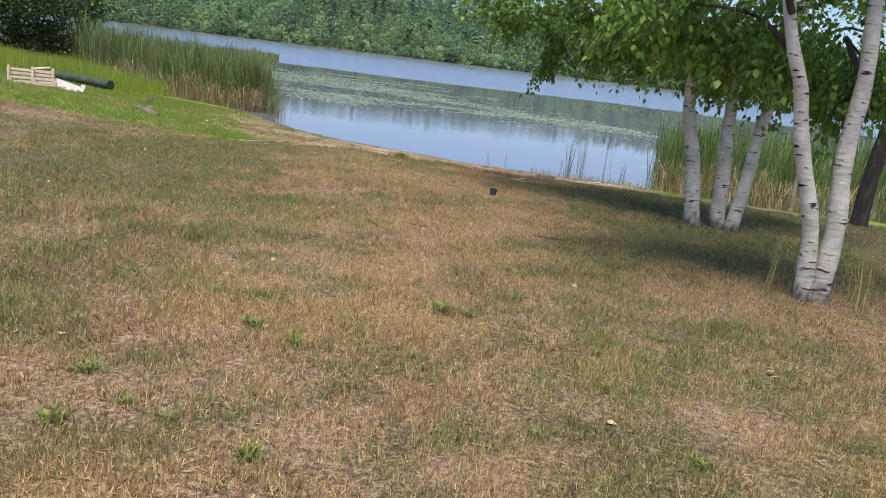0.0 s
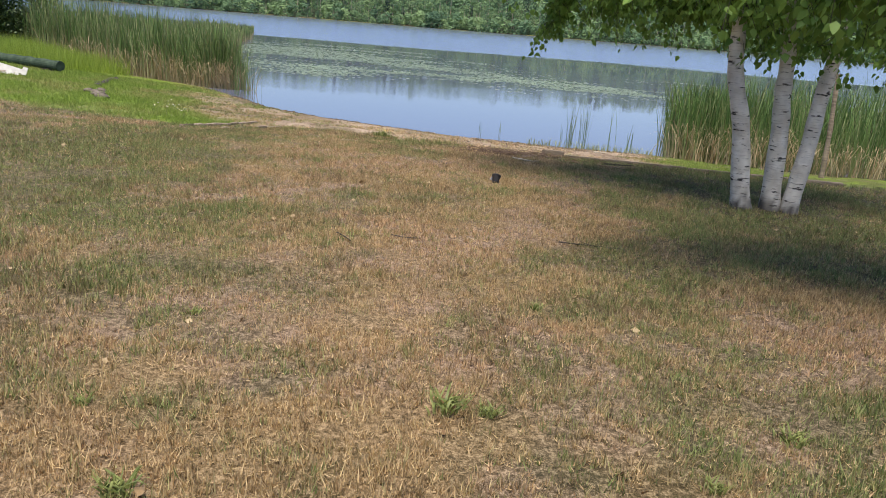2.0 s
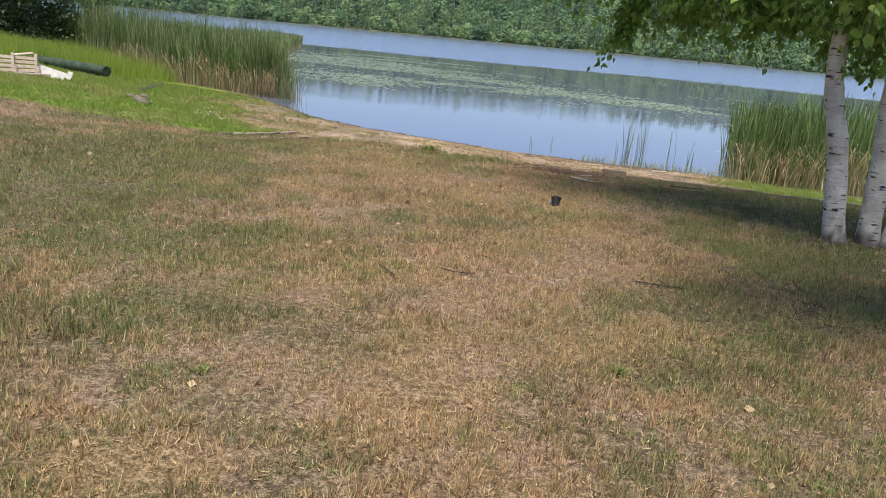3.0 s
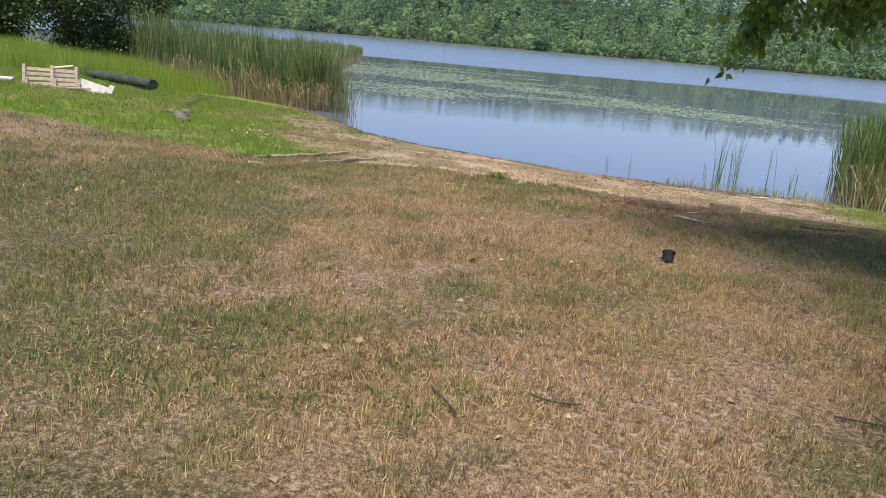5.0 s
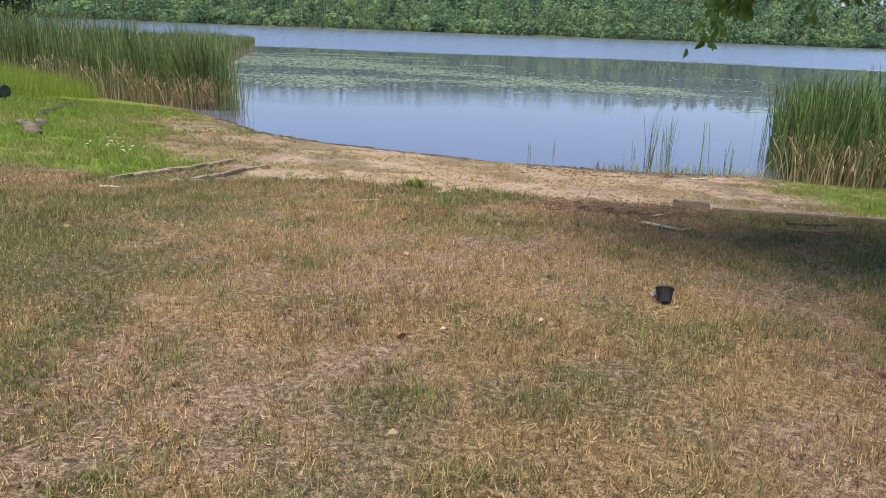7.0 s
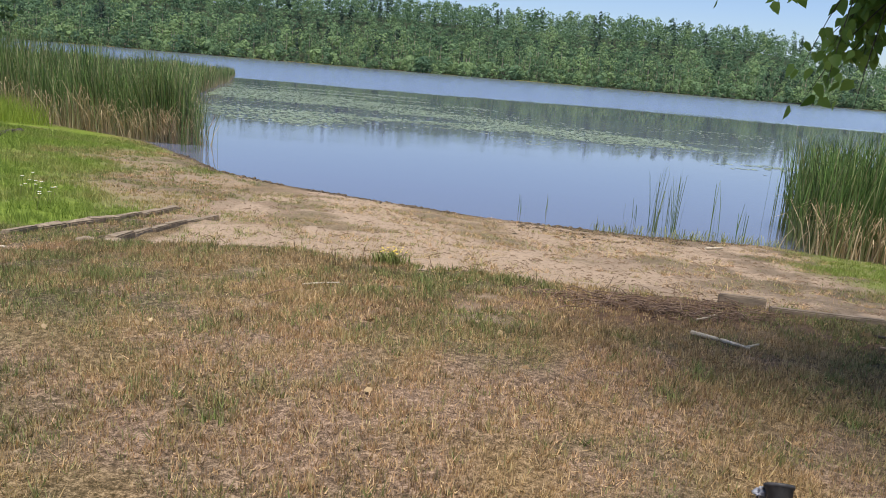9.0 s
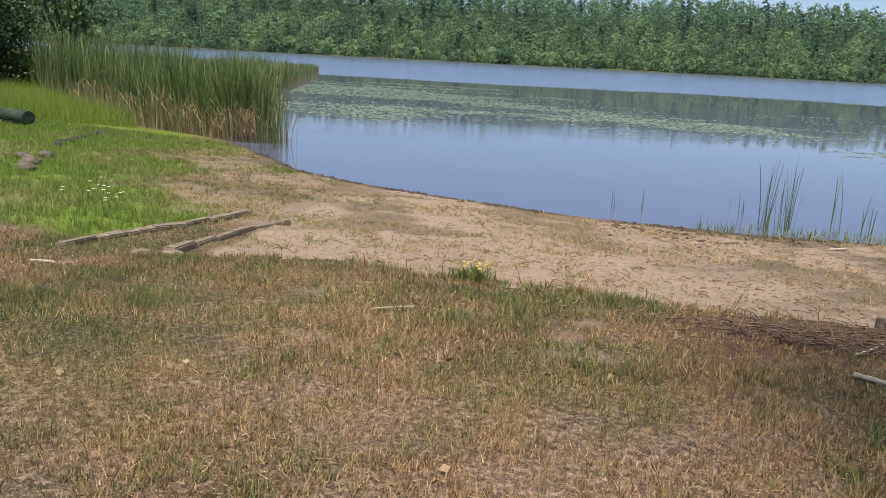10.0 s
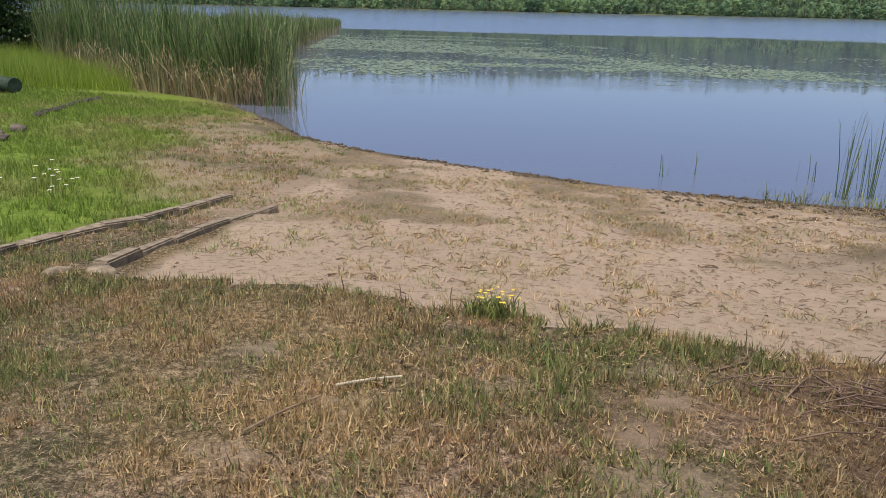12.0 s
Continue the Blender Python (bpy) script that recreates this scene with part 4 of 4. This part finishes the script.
def build_boards():
    spans = [((1.88, 13.43), (2.2, 13.38), 0.05, "short weathered plank end raised above the sand"), ((2.2, 13.30), (3.95, 12.99), 0.015, "long weathered board edging the lawn above sand"), ((3.96, 12.99), (6.1, 12.62), 0.015, "long weathered board edging the lawn above sand")]
    for k, ((x0, y0), (x1, y1), lift, lab) in enumerate(spans):
        L = math.hypot(x1 - x0, y1 - y0)
        t = thing("edging_board", Matrix.Translation((x0, y0, gz(x0, y0 - 0.15))), lab, "board", "edging boards")
        place(part("board", box_bm(L, 0.05, 0.2, 0.008, 0.006, k + 50), TIMBER, t), pose((x1 - x0) / 2, (y1 - y0) / 2, lift - 0.08 + (gz(x1, y1 - 0.15) - gz(x0, y0 - 0.15)) / 2, 0, 0, math.degrees(math.atan2(y1 - y0, x1 - x0))))


build_boards()


# ---- wood on the lawn ----
RED_TWIG = make_plain("brown_brush", (0.085, 0.052, 0.036), (0.30, 0.205, 0.145), 12)


def ground_stick(name, joints, r0, r1, mat, label, forks=()):
    x0, y0 = joints[0]
    t = thing(name, Matrix.Translation((x0, y0, gz(x0, y0))), label, "branch")
    zz = gz(x0, y0)
    def lift(js, up):
        return [(x - x0, y - y0, gz(x, y) - zz + r0 + up) for x, y in js]
    part("stem", stick_mesh(lift(joints, 0.012), r0, r1, mat), mat, t)
    for js in forks:
        part("fork", stick_mesh(lift(js, 0.015), r0 * 0.6, r1 * 0.6, mat), mat, t)


ground_stick("broken_branch", [(1.33, 12.50), (1.42, 12.42), (1.50, 12.34), (1.58, 12.23)], 0.013, 0.009, PALE_STICK, "bleached forked stick lying on the lawn", [[(1.56, 12.25), (1.62, 12.29), (1.68, 12.33)]])
ground_stick("dry_stick", [(1.5, 12.85), (1.62, 12.95), (1.75, 13.08)], 0.007, 0.005, PALE_STICK, "thin bleached stick beside the brush pile")
ground_stick("dry_stick", [(-1.09, 12.99), (-0.98, 13.06), (-0.86, 13.11)], 0.006, 0.004, PALE_STICK, "thin bleached stick on sparse lawn")
ground_stick("dry_stick", [(-1.30, 12.6), (-1.22, 12.76), (-1.12, 12.9)], 0.006, 0.004, TWIG, "thin grey stick on sparse lawn")
ground_stick("dry_stick", [(2.50, 12.46), (2.75, 12.43), (3.05, 12.5)], 0.012, 0.008, TWIG, "dead branch lying in tree shade", [[(2.7, 12.43), (2.78, 12.3), (2.83, 12.22)]])
ground_stick("dry_stick", [(2.65, 12.75), (2.85, 12.72), (3.1, 12.78)], 0.011, 0.008, DARK_BARK, "dark rotten branch near the edging board")
ground_stick("fallen_twig", [(1.17, 7.86), (1.41, 7.82), (1.65, 7.78)], 0.006, 0.003, DARK_BARK, "dark forked twig lying on the lawn", [[(1.41, 7.82), (1.35, 7.94), (1.39, 8.04)], [(1.46, 7.81), (1.53, 7.92)]])
ground_stick("fallen_twig", [(-0.16, 7.67), (-0.05, 7.62), (0.06, 7.63)], 0.005, 0.003, DARK_BARK, "thin dark twig lying on the lawn")
ground_stick("fallen_twig", [(-0.57, 7.61), (-0.5, 7.5), (-0.44, 7.38)], 0.005, 0.003, DARK_BARK, "thin dark twig lying on the lawn")
ground_stick("dry_stick", [(-3.72, 14.08), (-3.6, 14.07), (-3.5, 14.02)], 0.012, 0.009, PALE_STICK, "short bleached stick at the lawn's edge")
ground_stick("driftwood_stick", [(3.9, 18.7), (4.05, 18.8), (4.25, 18.95)], 0.02, 0.014, PALE_STICK, "bleached driftwood stick on wet sand")


def build_brush_pile():
    chunks = []
    r = random.Random(3)
    for k in range(250):
        x = r.triangular(0.35, 2.25, 1.45)
        y = 13.15 - 0.07 * (x - 1.2) + r.gauss(0, 0.13)
        h = gz(x, min(y, 13.4)) + abs(r.gauss(0.018, 0.02))
        a = r.gauss(-0.2, 0.75)
        L = r.triangular(0.08, 0.45, 0.14)
        d = np.array([math.cos(a), math.sin(a), r.gauss(0, 0.09)]) * L / 2
        c = np.array([x, y, h])
        w = r.uniform(0.002, 0.0045)
        v, f = tube([c - d, c + np.array([0, 0, r.uniform(-0.01, 0.03)]), c + d], [w, w, w * 0.6], 4)
        chunks.append((v, f))
    v, f = merge(chunks)
    tagged(part("brush_pile", mesh_np("brush_pile", v, f, RED_TWIG), RED_TWIG), "low heap of reddish brown dead twigs", "brush pile", kind="stuff")


build_brush_pile()


def build_pot():
    bm = bmesh.new()
    prof = [(0.001, 0), (0.055, 0), (0.06, 0.005), (0.078, 0.135), (0.086, 0.136), (0.087, 0.155), (0.080, 0.156), (0.074, 0.135), (0.056, 0.012), (0.001, 0.011)]
    rings = []
    for r_, h in prof:
        rings.append([bm.verts.new((math.cos(k * math.tau / 28) * r_, math.sin(k * math.tau / 28) * r_, h)) for k in range(28)])
    for a, b in zip(rings, rings[1:]):
        for k in range(28):
            bm.faces.new((a[k], a[(k + 1) % 28], b[(k + 1) % 28], b[k])).smooth = True
    t = thing("flower_pot", on_ground(0.90, 10.45), "black plastic nursery pot tilted on dry grass", "pot")
    place(part("pot_body", bm, BLACK_PLASTIC, t), pose(0.0, 0.0, 0.005, -34, 14, 8) @ Matrix.Scale(0.6, 4))
    scrap = rock_bm(0.024, 0.016, 0.018, 71, 0.8)
    sc = part("plastic_scrap", scrap, GREY_FILM)
    sc.matrix_world = on_ground(0.875, 10.54, 0.03, 20)
    tagged(sc, "crumpled pale grey plastic film beside the pot", "litter")


build_pot()


# ---- small plants ----
YELLOW = make_leaf("yellow_petals", (0.75, 0.55, 0.03), (0.85, 0.68, 0.08), 0.2)
WHITE_PETAL = make_leaf("white_petals", (0.75, 0.75, 0.72), (0.85, 0.85, 0.82), 0.2)
WEED_LEAF = make_leaf("weed_leaves", (0.12, 0.15, 0.04), (0.32, 0.34, 0.11), 0.3)
DEAD_LEAF = make_leaf("dead_leaves", (0.22, 0.13, 0.06), (0.55, 0.42, 0.24), 0.1)


def build_flowers():
    t = thing("flower_clump", on_ground(-0.54, 13.84) @ Matrix.Scale(0.85, 4), "low clump of small yellow flowers at the lawn edge", "flowers")
    k = 260
    q = rng.normal(0, 1, (k, 2)) * np.array([0.075, 0.05])
    v, tr, c = blades(np.stack([q[:, 0], q[:, 1], np.zeros(k)], 1), rng.uniform(0.06, 0.13, k), rng.uniform(0.006, 0.012, k), rng.uniform(0.1, 0.8, k), 2, rng.uniform(0, 0.2, k))
    part("foliage", mesh_np("foliage", v, tr, WEED_LEAF), WEED_LEAF, t)
    for _ in range(26):
        x, y = rng.normal(0, 1, 2) * np.array([0.085, 0.055])
        a = np.linspace(0, 2 * np.pi, 7)[:-1]
        h = rng.uniform(0.10, 0.15)
        v = [(x, y, h)] + [(x + 0.010 * math.cos(w), y + 0.010 * math.sin(w), h + 0.004) for w in a]
        part("blossom", mesh_np("blossom", v, [(0, i, i % 6 + 1) for i in range(1, 7)], YELLOW), YELLOW, t)
    for _ in range(16):
        x, y = rng.uniform(-5.0, -4.35), rng.uniform(16.4, 17.3)
        h = rng.uniform(0.16, 0.32)
        d = thing("daisy", on_ground(x, y), "white daisy on a thin stem in lush grass", "flower", "daisies")
        v, f = tube([(0, 0, 0), (0.02, 0, h * 0.6), (0.03, 0.01, h)], [0.003, 0.0025, 0.002], 4)
        part("stem", mesh_np("stem", v, f, WEED_LEAF), WEED_LEAF, d)
        a = np.linspace(0, 2 * np.pi, 13)[:-1]
        rim = [(0.03 + (0.024 if i % 2 else 0.016) * math.cos(w), 0.01 + (0.024 if i % 2 else 0.016) * math.sin(w), h + 0.006) for i, w in enumerate(a)]
        petals = part("petals", mesh_np("petals", [(0.03, 0.01, h + 0.002)] + rim, [(0, i, i % 12 + 1) for i in range(1, 13)], WHITE_PETAL), WHITE_PETAL, d)
        e = [(0.03 + 0.007 * math.cos(w), 0.01 + 0.007 * math.sin(w), h + 0.008) for w in a]
        part("eye", mesh_np("eye", [(0.03, 0.01, h + 0.013)] + e, [(0, i, i % 12 + 1) for i in range(1, 13)], YELLOW), YELLOW, petals, "yellow flower eye")


build_flowers()


def build_weeds():
    spots = [(0.18, 4.82, 1.3), (0.35, 4.8, 1.0), (-0.88, 4.09, 1.3), (-0.64, 3.95, 1.0), (0.02, 3.9, 0.8), (-1.23, 4.66, 0.8), (1.12, 4.33, 0.9), (1.6, 4.73, 1.3), (-1.74, 3.81, 1.0), (-1.14, 2.95, 0.9),
             (-0.94, 2.85, 0.8), (-1.41, 3.22, 1.4), (-0.62, 3.89, 1.0), (1.05, 3.78, 0.9), (-0.55, 2.63, 1.2), (-1.34, 2.71, 1.4), (0.6, 3.1, 0.9), (1.3, 3.0, 1.1), (-1.1, 5.7, 0.9), (0.75, 6.2, 0.9)]
    proto = None
    r = random.Random(5)
    for x, y, s in spots:
        if proto is None:
            proto = thing("weed", on_ground(x, y), "small green broadleaf weed tuft in dry lawn", "weed", "weeds in the lawn")
            k = 70
            q = rng.normal(0, 0.035, (k, 2))
            v, tr, c = blades(np.stack([q[:, 0], q[:, 1], np.zeros(k)], 1), rng.uniform(0.03, 0.09, k), rng.uniform(0.008, 0.018, k), rng.uniform(0.4, 1.3, k), 2, rng.uniform(0, 0.3, k))
            part("foliage", mesh_np("foliage", v, tr, WEED_LEAF), WEED_LEAF, proto)
        else:
            copy_thing(proto, on_ground(x, y, 0, r.uniform(0, 360)) @ Matrix.Scale(s * 0.6, 4))
    for x, y in ((2.9, 6.1), (3.2, 6.35), (3.55, 5.9), (3.65, 6.1)):
        t = thing("grass_tuft", on_ground(x, y), "tall thin dry grass tuft beside the birch", "grass", "dry grass tufts")
        k = 16
        q = rng.normal(0, 0.03, (k, 2))
        v, tr, c = blades(np.stack([q[:, 0], q[:, 1], np.zeros(k)], 1), rng.uniform(0.25, 0.5, k), rng.uniform(0.004, 0.008, k), rng.uniform(0.02, 0.22, k), 2, rng.uniform(0, 0.1, k))
        part("stalk_growth", mesh_np("stalk_growth", v, tr, BLADE, {"dry": np.repeat(rng.uniform(0.3, 1, k), c), "lush": np.full(len(v), 0.2)}), BLADE, t)
    k = 170
    x, y = rng.uniform(-4.5, 5, k), rng.uniform(1.5, 13.2, k)
    p = np.stack([x, y, ground(x, y) + 0.022], 1)
    v, tr = leaf_cards(p, rng.uniform(0.03, 0.06, k), 0.12)
    tagged(part("fallen_leaves", mesh_np("fallen_leaves", v, tr, DEAD_LEAF), DEAD_LEAF), "curled tan fallen leaves scattered on the lawn", "leaves", kind="stuff")


build_weeds()


def reed_clump(x, y, count, height, spread, label):
    t = thing("reed_clump", Matrix.Translation((x, y, W - 0.15)), label, "reeds", "reeds in the shallows")
    q = rng.normal(0, spread, (count, 2))
    v, tr, c = blades(np.stack([q[:, 0], q[:, 1], np.zeros(count)], 1), rng.uniform(0.55, 1.0, count) * height + 0.15, rng.uniform(0.009, 0.017, count), rng.uniform(0.02, 0.14, count), 2, rng.uniform(0, 0.15, count))
    tone = rng.uniform(0, 0.2, count)
    tris = np.array([(0, 1, 3), (0, 3, 2), (2, 3, 5), (2, 5, 4), (4, 5, 6)])
    for k in range(count):
        part("leaf", mesh_np("leaf", v[k * 7:k * 7 + 7], tris, CATTAIL, {"dry": np.full(7, tone[k])}), CATTAIL, t)


for a in ((3.66, 20.4, 17, 1.3, 0.06), (4.02, 20.5, 17, 1.25, 0.06), (4.72, 20.3, 5, 1.1, 0.1), (5.1, 20.3, 7, 0.8, 0.08), (1.68, 21.3, 5, 0.4, 0.08), (2.02, 21.7, 4, 0.45, 0.06), (3.67, 21.5, 5, 0.4, 0.1), (-5.5, 26.0, 20, 1.5, 0.15), (-5.45, 26.7, 12, 1.5, 0.2)):
    reed_clump(*a, "upright green cattail shoots standing in shallow water" if a[3] > 0.6 else "short sparse reed shoots standing in shallow water")


def build_shore_growth():
    k = 420
    x = rng.uniform(2.6, 5.6, k)
    y = shore_y(x) + rng.normal(0, 0.18, k)
    v, t, c = blades(np.stack([x, y, np.maximum(ground(x, y), W) - 0.01], 1), rng.uniform(0.04, 0.2, k), rng.uniform(0.006, 0.012, k), rng.uniform(0.1, 0.6, k), 2, rng.uniform(0, 0.2, k))
    tagged(part("shore_weeds", mesh_np("shore_weeds", v, t, BLADE, {"dry": np.full(len(v), 0.3), "lush": np.full(len(v), 0.4)}), BLADE), "low green weeds along the waterline", "weeds", kind="stuff")
    chunks = []
    r = random.Random(12)
    while len(chunks) < 3400:
        x, y = r.triangular(-6, 6.5, 3.2), r.uniform(13.7, 21.5)
        if y > float(shore_y(x)) - 0.1 or y < float(lip_y(x)) + 0.35 or r.random() > 0.25 + 0.75 * float(sandiness(x, y)):
            continue
        a, L, w = r.uniform(0, 6.3), r.triangular(0.01, 0.13, 0.02), r.uniform(0.0015, 0.006)
        c, d = np.array([x, y, gz(x, y) + 0.012]), np.array([math.cos(a), math.sin(a), 0.1]) * L / 2
        chunks.append(tube([c - d, c + (0, 0, 0.01), c + d], [w, w, w * 0.5], 3))
    v, f = merge(chunks)
    # dark clods and rotten reed scraps along the waterline
    clods = []
    ico = np.array([(0, 0, 1), (0.9, 0, 0.1), (0, 0.9, 0), (-0.9, 0.1, 0.1), (0, -0.9, 0), (0.1, 0, -0.8)])
    faces = np.array([(0, 1, 2), (0, 2, 3), (0, 3, 4), (0, 4, 1), (5, 2, 1), (5, 3, 2), (5, 4, 3), (5, 1, 4)])
    for _ in range(1700):
        x = r.triangular(-7, 6.5, 4.5)
        y = float(shore_y(x)) - abs(r.gauss(0.05, 0.22 if x < 1 else 0.9))
        if y < float(lip_y(x)) + 0.5 or vnoise(x, y, 1.3, 200) < r.uniform(0.35, 0.75):
            continue
        k = r.triangular(0.008, 0.05, 0.012)
        a = r.uniform(0, 6.3)
        m = np.array([[math.cos(a) * 1.5, -math.sin(a), 0], [math.sin(a) * 1.5, math.cos(a), 0], [0, 0, 0.6]]) * k
        clods.append(((ico + rng.normal(0, 0.18, ico.shape)) @ m.T + (x, y, gz(x, y) + 0.004), faces))
    cv, cf = merge(clods)
    tagged(part("shore_clods", mesh_np("shore_clods", cv, cf, CLOD), CLOD), "dark crumbs of mud and rotten reed by the waterline", "litter", kind="stuff")
    tagged(part("beach_litter", mesh_np("beach_litter", v, f, TWIG), TWIG), "scattered twigs and bark crumbs on the sand", "litter", kind="stuff")


build_shore_growth()


def build_dead_post():
    x, y = 8.3, 17.3
    t = thing("dead_post", on_ground(x, y), "leaning bare grey dead post before the cattails", "post")
    part("shaft", stick_mesh([(0, 0, -0.1), (-0.03, 0, 0.9), (-0.12, 0, 2.1)], 0.055, 0.04, TIMBER, 9), TIMBER, t)


build_dead_post()


def build_cabin():
    x, y = -159, 292
    t = thing("lake_cabin", on_ground(x, y), "tiny pale cabin on the far lake shore", "cabin")
    place(part("wall", box_bm(5, 4, 2.4, 0.02), WHITE_PAINT, t), pose(0, 0, 1.1))
    bm = bmesh.new()
    vs = [bm.verts.new(c) for c in ((-2.8, -2.4, 2.3), (2.8, -2.4, 2.3), (2.8, 2.4, 2.3), (-2.8, 2.4, 2.3), (-2.8, 0, 3.6), (2.8, 0, 3.6))]
    for ix in ((0, 1, 5, 4), (2, 3, 4, 5), (0, 4, 3), (1, 2, 5), (3, 2, 1, 0)):
        bm.faces.new([vs[i] for i in ix])
    part("roof", bm, DARK_BARK, t)


build_cabin()


def build_beach_tufts():
    k = 7500
    x, y = rng.uniform(-6.5, 6, k), rng.uniform(14.2, 21, k)
    keep = (y > lip_y(x) + 0.35) & (y < shore_y(x) - 0.25) & (sandiness(x, y) > 0.2) & (fbm(x, y, 0.8, 44) > 0.38)
    x, y = x[keep], y[keep]
    m = 9
    q = np.repeat(np.stack([x, y], 1), m, 0) + rng.normal(0, 0.022, (len(x) * m, 2))
    tone = np.repeat(np.clip(rng.uniform(0.15, 1.1, len(x)) - 0.35 * smooth01((-x) / 3), 0, 1), m)
    n = len(q)
    v, t, c = blades(np.stack([q[:, 0], q[:, 1], ground(q[:, 0], q[:, 1]) - 0.012], 1), rng.uniform(0.02, 0.065, n), rng.uniform(0.004, 0.010, n), rng.uniform(0.3, 1.4, n))
    me = mesh_np("beach_tufts", v, t, BLADE, {"dry": np.repeat(tone, c), "lush": np.zeros(len(v))})
    tagged(part("beach_tufts", me, BLADE), "small dry grass tufts dotted over the sand", "grass", kind="stuff")


build_beach_tufts()


def build_edge_stems():
    proto = None
    r = random.Random(17)
    for k in range(13):
        x = -1.3 + 0.26 * k + r.uniform(-0.08, 0.08)
        m = on_ground(x, float(lip_y(x)) - 0.04 + r.uniform(-0.03, 0.03), -0.01, r.uniform(0, 360)) @ pose(0, 0, 0, r.uniform(10, 45)) @ Matrix.Scale(r.uniform(0.7, 1.2), 4)
        if proto is None:
            proto = thing("dead_weed", m, "short dead brown weed poking from the lawn edge", "weed", "dead weeds at the lawn edge")
            part("stalk", stick_mesh([(0, 0, 0), (0.006, 0, 0.045), (0.0, 0.01, 0.09)], 0.003, 0.002, RED_TWIG, 5), RED_TWIG, proto)
        else:
            copy_thing(proto, m)


build_edge_stems()
